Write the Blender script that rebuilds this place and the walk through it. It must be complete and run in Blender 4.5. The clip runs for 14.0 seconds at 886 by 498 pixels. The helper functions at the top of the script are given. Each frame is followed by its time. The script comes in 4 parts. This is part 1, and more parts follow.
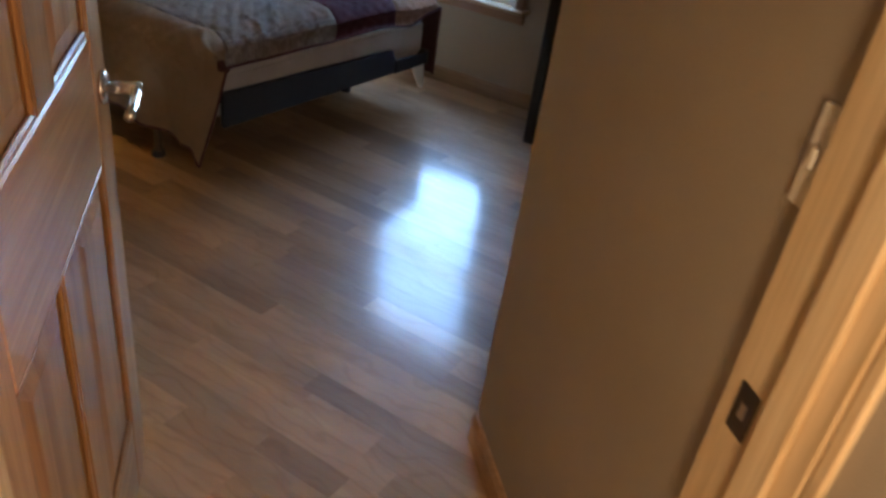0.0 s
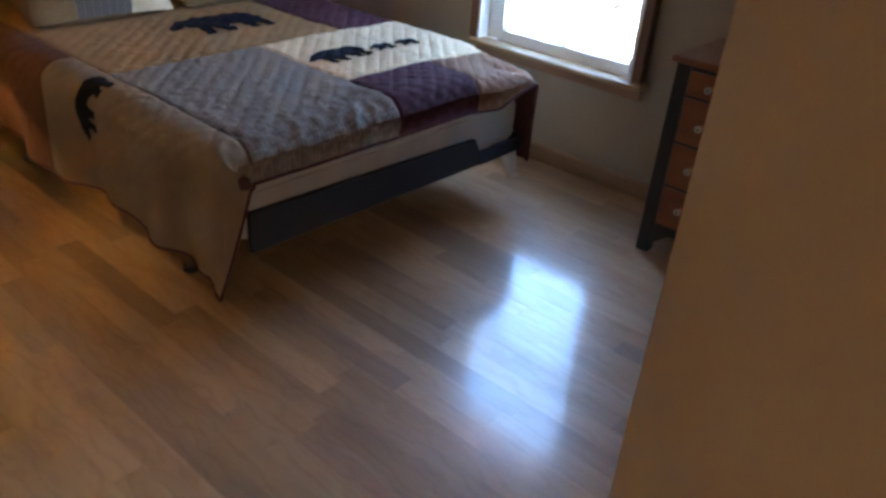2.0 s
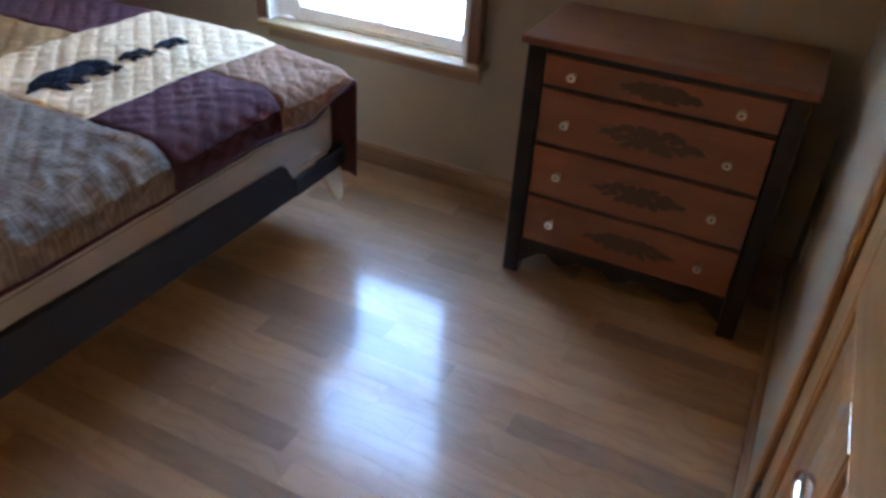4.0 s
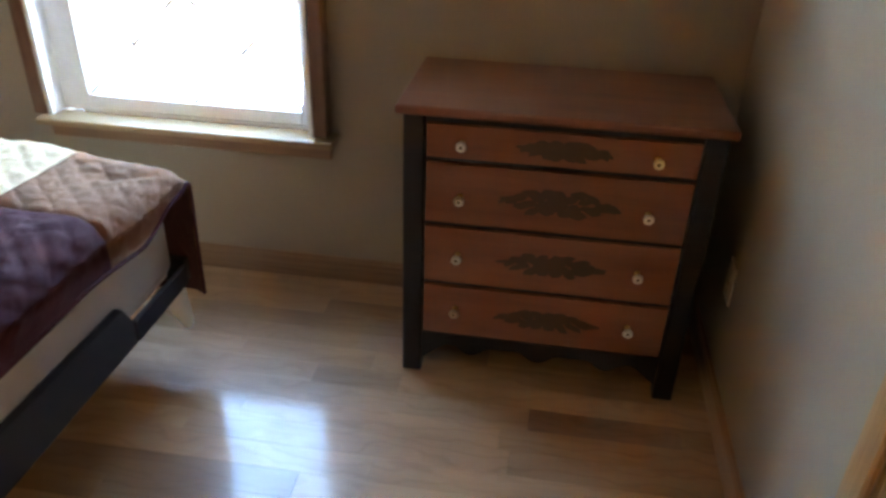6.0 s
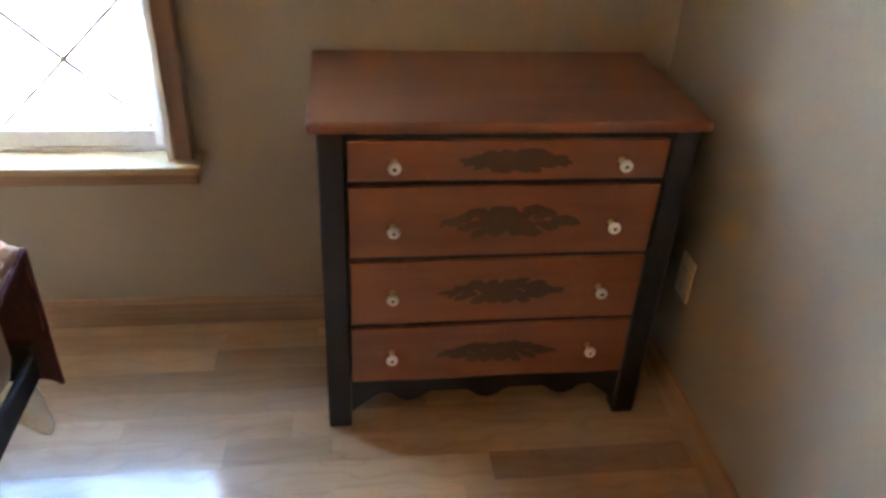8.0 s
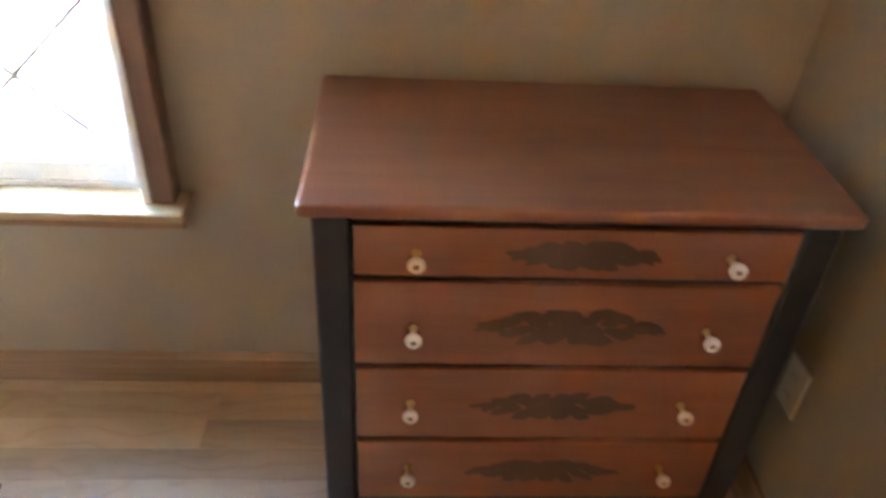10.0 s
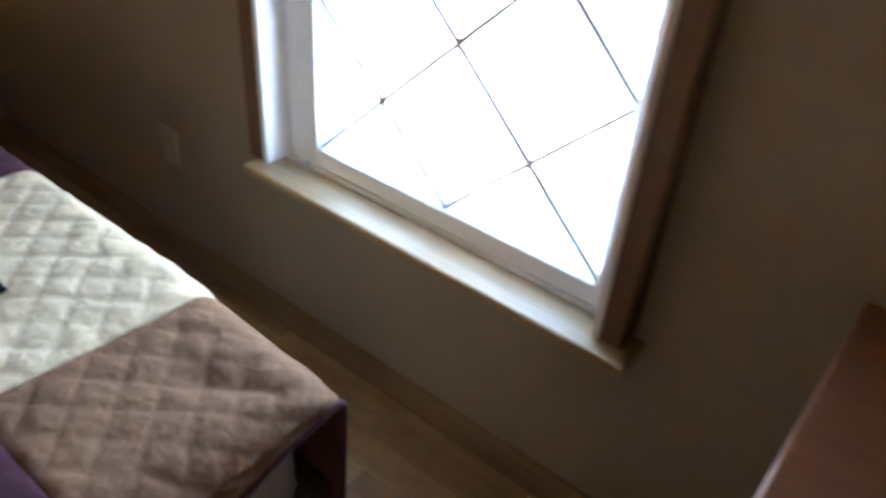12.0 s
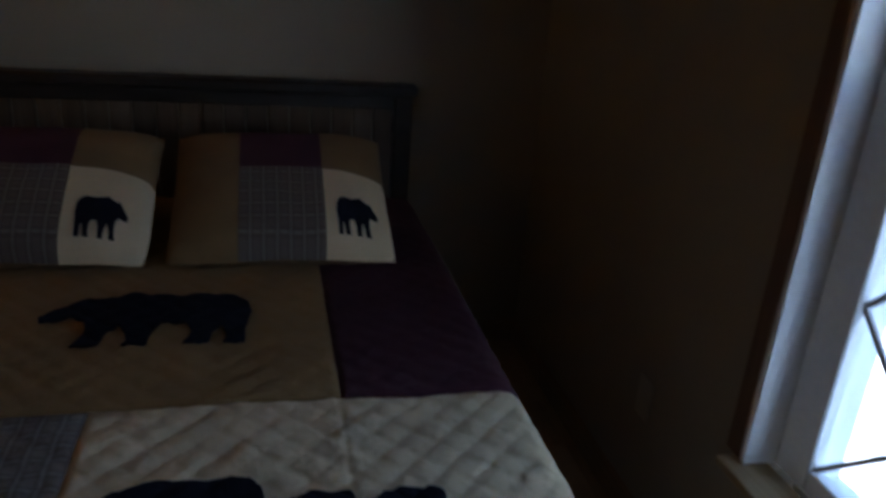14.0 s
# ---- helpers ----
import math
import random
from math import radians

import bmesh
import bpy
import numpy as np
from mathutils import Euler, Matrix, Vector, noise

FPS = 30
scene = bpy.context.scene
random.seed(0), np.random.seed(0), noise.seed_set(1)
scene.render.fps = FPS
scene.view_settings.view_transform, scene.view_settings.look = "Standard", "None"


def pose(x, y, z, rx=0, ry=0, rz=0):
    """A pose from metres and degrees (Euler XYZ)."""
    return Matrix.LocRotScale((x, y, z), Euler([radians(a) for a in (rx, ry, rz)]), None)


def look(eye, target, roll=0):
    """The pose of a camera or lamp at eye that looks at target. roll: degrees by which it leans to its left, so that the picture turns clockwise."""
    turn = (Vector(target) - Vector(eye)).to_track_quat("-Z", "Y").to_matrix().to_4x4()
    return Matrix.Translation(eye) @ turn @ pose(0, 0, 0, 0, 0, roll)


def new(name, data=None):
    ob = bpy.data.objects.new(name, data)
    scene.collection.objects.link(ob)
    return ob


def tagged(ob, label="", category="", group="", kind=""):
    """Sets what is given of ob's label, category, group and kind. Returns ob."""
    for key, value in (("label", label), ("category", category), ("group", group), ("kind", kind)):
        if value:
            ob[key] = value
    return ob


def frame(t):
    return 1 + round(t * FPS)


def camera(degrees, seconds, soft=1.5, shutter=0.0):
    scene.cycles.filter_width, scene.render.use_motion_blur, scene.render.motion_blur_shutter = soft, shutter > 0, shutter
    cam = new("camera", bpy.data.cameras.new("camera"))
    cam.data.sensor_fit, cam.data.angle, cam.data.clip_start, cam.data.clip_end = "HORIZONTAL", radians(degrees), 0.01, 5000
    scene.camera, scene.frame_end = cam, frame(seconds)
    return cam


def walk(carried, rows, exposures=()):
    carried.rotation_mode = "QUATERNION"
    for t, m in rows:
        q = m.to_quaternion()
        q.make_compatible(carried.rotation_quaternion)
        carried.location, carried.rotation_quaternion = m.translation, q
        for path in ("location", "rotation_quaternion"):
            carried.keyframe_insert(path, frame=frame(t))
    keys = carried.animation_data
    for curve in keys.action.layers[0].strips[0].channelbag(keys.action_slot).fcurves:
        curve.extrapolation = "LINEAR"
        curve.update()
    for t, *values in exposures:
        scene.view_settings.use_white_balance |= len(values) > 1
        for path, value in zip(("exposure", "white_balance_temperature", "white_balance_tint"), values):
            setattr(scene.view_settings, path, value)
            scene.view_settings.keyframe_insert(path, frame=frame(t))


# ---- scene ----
cam = camera(60.6, 14.0, soft=3.0, shutter=0.5)
GAIN = 5.66  # stops that hold for the whole clip
PATH = [
    (0, (0.27, -0.146, 1.484), (-0.547, 1.362, 0.456), 8.5),
    (0.5, (0.189, 0.011, 1.471), (-0.728, 1.441, 0.416), 6.3),
    (1, (0.077, 0.218, 1.524), (-0.922, 1.581, 0.454), 6.1),
    (1.5, (0.012, 0.415, 1.482), (-1.087, 1.75, 0.478), 5.0),
    (2, (-0.062, 0.576, 1.507), (-1.155, 1.921, 0.509), 4.8),
    (2.5, (-0.202, 0.745, 1.509), (-1.131, 2.183, 0.476), 5.9),
    (3, (-0.303, 0.882, 1.5), (-1.113, 2.366, 0.432), 5.5),
    (3.5, (-0.435, 1.033, 1.487), (-1.18, 2.525, 0.383), 4.8),
    (4, (-0.49, 1.185, 1.465), (-1.181, 2.707, 0.368), 3.8),
    (6.5, (-1.018, 1.566, 1.408), (-1.016, 3.304, 0.419), 3.1),
    (7, (-1.16, 1.647, 1.405), (-0.951, 3.362, 0.396), 4.2),
    (9.5, (-1.072, 2.248, 1.348), (-0.824, 3.855, 0.184), 2.9),
    (10, (-1.068, 2.342, 1.368), (-0.946, 3.952, 0.187), 3.7),
    (10.5, (-1.009, 2.436, 1.393), (-1.19, 4.044, 0.217), 2.6),
    (11, (-1.005, 2.529, 1.392), (-1.502, 4.077, 0.227), 3.0),
    (11.5, (-1.087, 2.582, 1.401), (-1.813, 4.023, 0.219), 3.7),
    (12, (-1.184, 2.635, 1.406), (-2.149, 3.953, 0.252), 4.8),
    (12.5, (-1.261, 2.662, 1.41), (-2.486, 3.817, 0.329), 4.4),
    (13, (-1.287, 2.71, 1.433), (-2.792, 3.574, 0.438), 2.7),
    (13.5, (-1.284, 2.717, 1.455), (-2.987, 3.309, 0.588), 2.7),
    (14, (-1.322, 2.685, 1.44), (-3.135, 3.135, 0.719), 4.5),
]
EXPOSURES = [(0, 0.1, 5900), (0.5, 0.15, 5800), (1.5, 0.2, 5750), (2.5, 0.38, 5750), (3.5, 0.62, 6000), (4, 0.7, 6100), (6.5, 0.92, 6850), (7, 1.02, 6850), (9.5, 2.0, 6550), (10, 2.0, 6550), (10.5, 1.85, 6550), (11, 1.1, 6650),
             (11.5, 0.6, 6900), (12, 0.05, 6900), (12.5, -1.1, 6600), (13, -2.65, 6300), (13.5, -3.25, 6250), (14, -2.65, 6150)]
walk(cam, [(t, look(eye, target, roll)) for t, eye, target, roll in PATH], [(t, e + GAIN, k, 14 if 2 < t < 5 or t > 11 else 10) for t, e, k in EXPOSURES])

# ---- world, sun and lamps ----
world = bpy.data.worlds.new("winter_sky")
scene.world = world
world.use_nodes = True
sky = world.node_tree.nodes.new("ShaderNodeTexSky")
sky.sky_type, sky.sun_disc = "NISHITA", False
sky.sun_elevation, sky.sun_rotation = radians(32), radians(207.8)
backdrop_node = world.node_tree.nodes["Background"]
backdrop_node.inputs["Strength"].default_value = 0.12
world.node_tree.links.new(sky.outputs[0], backdrop_node.inputs["Color"])
sun = new("sun", bpy.data.lights.new("sun", "SUN"))
sun.data.energy, sun.data.angle, sun.data.color = 3.0, radians(0.5), (1.0, 0.95, 0.88)
# a low winter sun behind the house, which shades the yard under the window
sun.matrix_world = look((-3.96, -7.50, 5.30), (0.0, 0.0, 0.0))


HALL_LAMP = (0.594, -0.120)


def bulb(name, place, watts, colour, radius):
    lamp = new(name, bpy.data.lights.new(name, "POINT"))
    lamp.data.energy, lamp.data.color, lamp.data.shadow_soft_size = watts, colour, radius
    lamp.location = place
    return lamp


# Unseen hall bulb, set close behind the start to brighten the doorway jamb.
bulb("hall_bulb", (*HALL_LAMP, 1.22), 0.43, (1.0, 0.66, 0.36), 0.10)
bulb("bedside_bulb", (-3.66, 1.12, 0.83), 2.7, (1.0, 0.57, 0.14), 0.035)

# ---- materials ----
def nodes_of(name):
    m = bpy.data.materials.new(name)
    m.use_nodes = True
    nt = m.node_tree
    return m, nt, nt.nodes["Principled BSDF"]


def link(nt, a, b):
    nt.links.new(a, b)


def mapped(nt, stretch, source="position", shift=False):
    """Place in metres, stretched; shift moves it by each object's own random number."""
    geo = nt.nodes.new("ShaderNodeNewGeometry") if source == "position" else nt.nodes.new("ShaderNodeTexCoord")
    out = geo.outputs["Position"] if source == "position" else geo.outputs["Object"]
    mp = nt.nodes.new("ShaderNodeMapping")
    mp.inputs["Scale"].default_value = stretch
    link(nt, out, mp.inputs["Vector"])
    if shift:
        info = nt.nodes.new("ShaderNodeObjectInfo")
        mul = nt.nodes.new("ShaderNodeVectorMath")
        mul.operation = "SCALE"
        mul.inputs[0].default_value = (37.0, 53.0, 29.0)
        link(nt, info.outputs["Random"], mul.inputs["Scale"])
        link(nt, mul.outputs[0], mp.inputs["Location"])
    return mp.outputs[0]


def noise_tex(nt, vec, scale, detail=4.0, rough=0.55, twist=0.0):
    n = nt.nodes.new("ShaderNodeTexNoise")
    n.inputs["Scale"].default_value, n.inputs["Detail"].default_value = scale, detail
    n.inputs["Roughness"].default_value, n.inputs["Distortion"].default_value = rough, twist
    link(nt, vec, n.inputs["Vector"])
    return n.outputs["Fac"]


def ramp(nt, fac, stops):
    r = nt.nodes.new("ShaderNodeValToRGB")
    r.color_ramp.elements[0].position, r.color_ramp.elements[0].color = stops[0][0], (*stops[0][1], 1)
    r.color_ramp.elements[1].position, r.color_ramp.elements[1].color = stops[-1][0], (*stops[-1][1], 1)
    for p, c in stops[1:-1]:
        e = r.color_ramp.elements.new(p)
        e.color = (*c, 1)
    link(nt, fac, r.inputs["Fac"])
    return r.outputs["Color"]


def mix(nt, a, b, fac, mode="MIX"):
    m = nt.nodes.new("ShaderNodeMix")
    m.data_type, m.blend_type = "RGBA", mode
    for sock, v in ((m.inputs["Factor"], fac), (m.inputs["A"], a), (m.inputs["B"], b)):
        if isinstance(v, (int, float)):
            sock.default_value = v
        elif isinstance(v, tuple):
            sock.default_value = (*v, 1)
        else:
            link(nt, v, sock)
    return m.outputs["Result"]


def bump(nt, bsdf, height, strength, distance):
    b = nt.nodes.new("ShaderNodeBump")
    b.inputs["Strength"].default_value, b.inputs["Distance"].default_value = strength, distance
    link(nt, height, b.inputs["Height"])
    link(nt, b.outputs[0], bsdf.inputs["Normal"])


def gloss(nt, bsdf, vec, low, high, scale):
    r = nt.nodes.new("ShaderNodeMapRange")
    r.inputs["To Min"].default_value, r.inputs["To Max"].default_value = low, high
    link(nt, noise_tex(nt, vec, scale, 3.0), r.inputs["Value"])
    link(nt, r.outputs[0], bsdf.inputs["Roughness"])


def paint(name, colour, rough=0.6, grain=220.0, depth=0.0006, vary=0.10):
    m, nt, b = nodes_of(name)
    p = mapped(nt, (1, 1, 1))
    dark = tuple(c * (1 - vary) for c in colour)
    lit = tuple(min(1, c * (1 + vary)) for c in colour)
    base = ramp(nt, noise_tex(nt, p, 1.7, 5.0), [(0.3, dark), (0.7, lit)])
    fine = noise_tex(nt, p, grain, 2.0)
    link(nt, mix(nt, base, ramp(nt, fine, [(0.3, (0.9, 0.9, 0.9)), (0.7, (1.0, 1.0, 1.0))]), 0.6, "MULTIPLY"), b.inputs["Base Color"])
    bump(nt, b, fine, 0.5, depth)
    gloss(nt, b, p, rough - 0.07, rough + 0.07, 6.0)
    return m


def wood(name, dark, mid, pale, along, rough=0.35, coat=0.0, shift=True, knots=0.0, source="position", tone=0.35, close=26, line=0.6, rings=0.0, varnish=0.12):
    """Wood with its grain along x, y or z, and each board in a tone of its own."""
    m, nt, b = nodes_of(name)
    st = {"x": (1.6, close, close), "y": (close, 1.6, close), "z": (close, close, 1.6)}[along]
    p = mapped(nt, st, source, shift)
    streak = noise_tex(nt, p, 1.0, 6.0, 0.62, 0.6)
    st2 = {"x": (2.2, 110, 110), "y": (110, 2.2, 110), "z": (110, 110, 2.2)}[along]
    fine = noise_tex(nt, mapped(nt, st2, source, shift), 1.5, 3.0, 0.6)
    base = ramp(nt, streak, [(0.28, dark), (0.5, mid), (0.74, pale)])
    if shift:
        info = nt.nodes.new("ShaderNodeObjectInfo")
        base = mix(nt, base, ramp(nt, info.outputs["Random"], [(0.0, (1 - tone, 1 - tone * 1.06, 1 - tone * 1.1)), (0.22, (1 - tone * 0.55,) * 3), (0.5, (1 - tone * 0.12, 1 - tone * 0.16, 1 - tone * 0.2)), (1.0, (1.13, 1.12, 1.10))]), 1.0, "MULTIPLY")
    base = mix(nt, base, ramp(nt, fine, [(0.35, (0.72, 0.68, 0.62)), (0.6, (1.0, 1.0, 1.0))]), line, "MULTIPLY")
    if rings:
        wv = nt.nodes.new("ShaderNodeTexWave")
        wv.bands_direction = "Y"
        wv.inputs["Scale"].default_value, wv.inputs["Distortion"].default_value = 3.2, 11.0
        wv.inputs["Detail"].default_value, wv.inputs["Detail Scale"].default_value = 2.0, 1.6
        link(nt, mapped(nt, (0.9, 2.0, 1.0), source, shift), wv.inputs["Vector"])
        base = mix(nt, base, ramp(nt, wv.outputs["Fac"], [(0.0, (0.66, 0.58, 0.50)), (0.22, (1.0, 1.0, 1.0))]), rings, "MULTIPLY")
    if knots:
        v = nt.nodes.new("ShaderNodeTexVoronoi")
        v.inputs["Scale"].default_value = knots
        link(nt, mapped(nt, {"x": (0.6, 1, 1), "y": (1, 0.6, 1), "z": (1, 1, 0.6)}[along], source, shift), v.inputs["Vector"])
        base = mix(nt, base, ramp(nt, v.outputs["Distance"], [(0.06, tuple(c * 0.35 for c in dark)), (0.14, (1.0, 1.0, 1.0))]), 0.75, "MULTIPLY")
    link(nt, base, b.inputs["Base Color"])
    bump(nt, b, fine, 0.25, 0.0006)
    gloss(nt, b, mapped(nt, (1, 1, 1)), rough - 0.06, rough + 0.08, 9.0)
    b.inputs["Coat Weight"].default_value, b.inputs["Coat Roughness"].default_value = coat, varnish
    return m


def cloth(name, colour, vary=0.18, weave=900.0, sheen=0.03):
    m, nt, b = nodes_of(name)
    p = mapped(nt, (1, 1, 1))
    worn = ramp(nt, noise_tex(nt, p, 7.0, 5.0), [(0.3, tuple(c * (1 - vary) for c in colour)), (0.7, tuple(min(1, c * (1 + vary)) for c in colour))])
    thread = noise_tex(nt, p, weave, 2.0)
    link(nt, mix(nt, worn, ramp(nt, thread, [(0.3, (0.78, 0.78, 0.78)), (0.7, (1.0, 1.0, 1.0))]), 0.7, "MULTIPLY"), b.inputs["Base Color"])
    crease = mix(nt, noise_tex(nt, p, 52.0, 5.0, 0.6, 0.8), thread, 0.25)
    bump(nt, b, crease, 0.8, 0.008)
    b.inputs["Roughness"].default_value, b.inputs["Specular IOR Level"].default_value = 0.9, 0.15
    b.inputs["Sheen Weight"].default_value = sheen
    return m


def plaid(name, ground_colour, band_colour, line_colour, size=0.055):
    m, nt, b = nodes_of(name)
    p = mapped(nt, (1, 1, 1), "object")
    out = None
    for axis in ("X", "Y"):
        w = nt.nodes.new("ShaderNodeTexWave")
        w.bands_direction = axis
        w.inputs["Scale"].default_value = 0.314 / size
        w.inputs["Distortion"].default_value = 0.4
        link(nt, p, w.inputs["Vector"])
        bands = ramp(nt, w.outputs["Fac"], [(0.35, (0.0, 0.0, 0.0)), (0.6, (1.0, 1.0, 1.0))])
        thin = ramp(nt, w.outputs["Fac"], [(0.90, (0.0, 0.0, 0.0)), (0.97, (1.0, 1.0, 1.0))])
        out = mix(nt, out or ground_colour, band_colour, 0.0)
        link(nt, mix(nt, (0.0, 0.0, 0.0), (0.55, 0.55, 0.55), bands), out.node.inputs["Factor"])
        out2 = mix(nt, out, line_colour, 0.0)
        link(nt, mix(nt, (0.0, 0.0, 0.0), (0.5, 0.5, 0.5), thin), out2.node.inputs["Factor"])
        out = out2
    thread = noise_tex(nt, p, 900.0, 2.0)
    out = mix(nt, out, ramp(nt, thread, [(0.3, (0.75, 0.75, 0.75)), (0.7, (1.0, 1.0, 1.0))]), 0.7, "MULTIPLY")
    link(nt, out, b.inputs["Base Color"])
    bump(nt, b, mix(nt, noise_tex(nt, p, 52.0, 5.0, 0.6, 0.8), thread, 0.25), 1.0, 0.010)
    b.inputs["Roughness"].default_value, b.inputs["Specular IOR Level"].default_value = 0.9, 0.15
    b.inputs["Sheen Weight"].default_value = 0.06
    return m


def metal(name, colour, rough):
    m, nt, b = nodes_of(name)
    b.inputs["Base Color"].default_value, b.inputs["Metallic"].default_value = (*colour, 1), 1.0
    gloss(nt, b, mapped(nt, (1, 1, 1)), rough * 0.7, rough * 1.4, 40.0)
    return m


def clear_glass(name, tint=(1, 1, 1), rough=0.0, ior=1.45):
    m, nt, b = nodes_of(name)
    b.inputs["Base Color"].default_value, b.inputs["Roughness"].default_value = (*tint, 1), rough
    b.inputs["Transmission Weight"].default_value, b.inputs["IOR"].default_value = 1.0, ior
    return m


WALL = paint("wall_paint", (0.355, 0.300, 0.228), 0.55, 260.0, 0.0008, 0.06)
CEILING = paint("ceiling_paint", (0.50, 0.44, 0.35), 0.8, 160.0, 0.001, 0.04)
OAK = wood("oak_floor", (0.37, 0.222, 0.112), (0.48, 0.304, 0.164), (0.56, 0.378, 0.218), "x", 0.38, 0.95, True, 0, "position", 0.34, 6, 0.16, 0.30, 0.13)
OAK_DARK = wood("oak_floor_dark", (0.25, 0.150, 0.088), (0.33, 0.210, 0.128), (0.39, 0.262, 0.165), "x", 0.38, 0.95, True, 0, "position", 0.1, 6, 0.08, 0.3, 0.13)
PINE_UP = wood("pine_upright", (0.29, 0.135, 0.045), (0.43, 0.235, 0.090), (0.53, 0.32, 0.145), "z", 0.36, 0.25, True, 3.2, "position", 0.18)
PINE_X = wood("pine_lengthwise", (0.30, 0.150, 0.052), (0.43, 0.245, 0.100), (0.52, 0.33, 0.155), "x", 0.36, 0.25, True, 2.4, "object", 0.18)
PINE_Y = wood("pine_crosswise", (0.30, 0.150, 0.052), (0.43, 0.245, 0.100), (0.52, 0.33, 0.155), "y", 0.36, 0.25, True, 2.4, "position", 0.18)
# Side casings: darker than the level stain, with the room-side shade in the colour.
CASING_SHADED = wood("stained_casing_shaded", (0.125, 0.066, 0.040), (0.18, 0.102, 0.064), (0.23, 0.136, 0.088), "z", 0.42, 0.15)
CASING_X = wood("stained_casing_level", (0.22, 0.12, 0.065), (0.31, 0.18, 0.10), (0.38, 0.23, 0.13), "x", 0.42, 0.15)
# Pale pine, made paler still: part of the hall light is in its colour.
JAMB = wood("hall_lit_pine_jamb", (0.60, 0.42, 0.21), (0.76, 0.58, 0.34), (0.84, 0.68, 0.44), "z", 0.38, 0.2, True, 4.0, "position", 0.12)
BASE_WOOD = wood("baseboard_wood", (0.30, 0.19, 0.11), (0.38, 0.25, 0.15), (0.44, 0.30, 0.185), "x", 0.4, 0.15)
BASE_WOOD_Y = wood("baseboard_wood_across", (0.30, 0.19, 0.11), (0.38, 0.25, 0.15), (0.44, 0.30, 0.185), "y", 0.4, 0.15)
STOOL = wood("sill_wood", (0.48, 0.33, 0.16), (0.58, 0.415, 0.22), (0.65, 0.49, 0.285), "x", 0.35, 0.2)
CHERRY = wood("cherry_stain", (0.175, 0.062, 0.029), (0.225, 0.082, 0.038), (0.262, 0.100, 0.047), "x", 0.33, 0.4, True, 0, "position", 0.08, 11, 0.28)
BLACK = paint("black_paint", (0.014, 0.013, 0.021), 0.42, 120.0, 0.0004, 0.25)
DARK_WOOD = wood("dark_bed_wood", (0.012, 0.009, 0.008), (0.022, 0.016, 0.013), (0.035, 0.025, 0.02), "y", 0.45)
BOARD_WOOD = wood("headboard_board", (0.09, 0.055, 0.032), (0.14, 0.09, 0.055), (0.18, 0.12, 0.075), "z", 0.5)
STENCIL = paint("stencil_ink", (0.084, 0.044, 0.024), 0.45, 90.0, 0.0002, 0.35)
SLATE = paint("slate_fabric", (0.018, 0.021, 0.029), 0.75, 300.0, 0.0006, 0.2)
TICKING = cloth("box_spring_ticking", (0.45, 0.44, 0.46), 0.07, 500.0, 0.1)
CREAM = cloth("cream_cotton", (0.765, 0.575, 0.36), 0.07)
TAN = cloth("tan_cotton", (0.33, 0.188, 0.075), 0.10)
OCHRE = cloth("ochre_cotton", (0.25, 0.145, 0.062), 0.12)
BEIGE = cloth("beige_brown_cotton", (0.27, 0.195, 0.125), 0.10)
BROWN = cloth("russet_cotton", (0.13, 0.056, 0.032), 0.14)
MOCHA = cloth("mocha_cotton", (0.272, 0.136, 0.074), 0.12)
BACKING = cloth("quilt_backing", (0.095, 0.042, 0.042), 0.12)
PLUM = cloth("plum_cotton", (0.080, 0.024, 0.034), 0.16)
NAVY = cloth("navy_felt", (0.009, 0.010, 0.018), 0.2, 600.0, 0.0)
PLAID = plaid("grey_plaid", (0.275, 0.225, 0.190), (0.180, 0.143, 0.120), (0.40, 0.365, 0.325), 0.034)
PLAID_DARK = plaid("brown_plaid", (0.17, 0.125, 0.10), (0.115, 0.08, 0.062), (0.33, 0.28, 0.23), 0.034)
NICKEL = metal("satin_nickel", (0.72, 0.71, 0.70), 0.22)
BRASS = metal("aged_brass", (0.55, 0.38, 0.16), 0.3)
STEEL = metal("dark_steel", (0.14, 0.11, 0.09), 0.4)
VINYL = paint("white_vinyl", (0.86, 0.87, 0.88), 0.35, 60.0, 0.0002, 0.03)
PLATE = paint("cream_plastic", (0.72, 0.67, 0.56), 0.3, 60.0, 0.0001, 0.03)
PLATE_TAN = paint("tan_plastic", (0.46, 0.40, 0.31), 0.35, 60.0, 0.0001, 0.03)
CASTER = paint("white_plastic", (0.62, 0.62, 0.62), 0.35, 60.0, 0.0001, 0.05)
LEAD = paint("grille_bar", (0.50, 0.48, 0.49), 0.5, 200.0, 0.0002, 0.12)
PANE, pane_nt, pane_b = nodes_of("window_glass")
pane_b.inputs["Base Color"].default_value, pane_b.inputs["Metallic"].default_value = (1, 1, 1, 1), 1.0
pane_b.inputs["Roughness"].default_value = 0.01
pane_clear = pane_nt.nodes.new("ShaderNodeBsdfTransparent")
pane_clear.inputs["Color"].default_value = (0.95, 0.98, 0.98, 1)
pane_mix = pane_nt.nodes.new("ShaderNodeMixShader")
pane_mix.inputs[0].default_value = 0.045
link(pane_nt, pane_clear.outputs[0], pane_mix.inputs[1])
link(pane_nt, pane_b.outputs[0], pane_mix.inputs[2])
link(pane_nt, pane_mix.outputs[0], pane_nt.nodes["Material Output"].inputs["Surface"])
CRYSTAL = clear_glass("crystal", (1.0, 0.99, 0.97), 0.08, 1.5)
CRYSTAL.node_tree.nodes["Principled BSDF"].inputs["Transmission Weight"].default_value = 0.35
SNOW = paint("snow", (0.66, 0.72, 0.79), 0.7, 9.0, 0.02, 0.03)
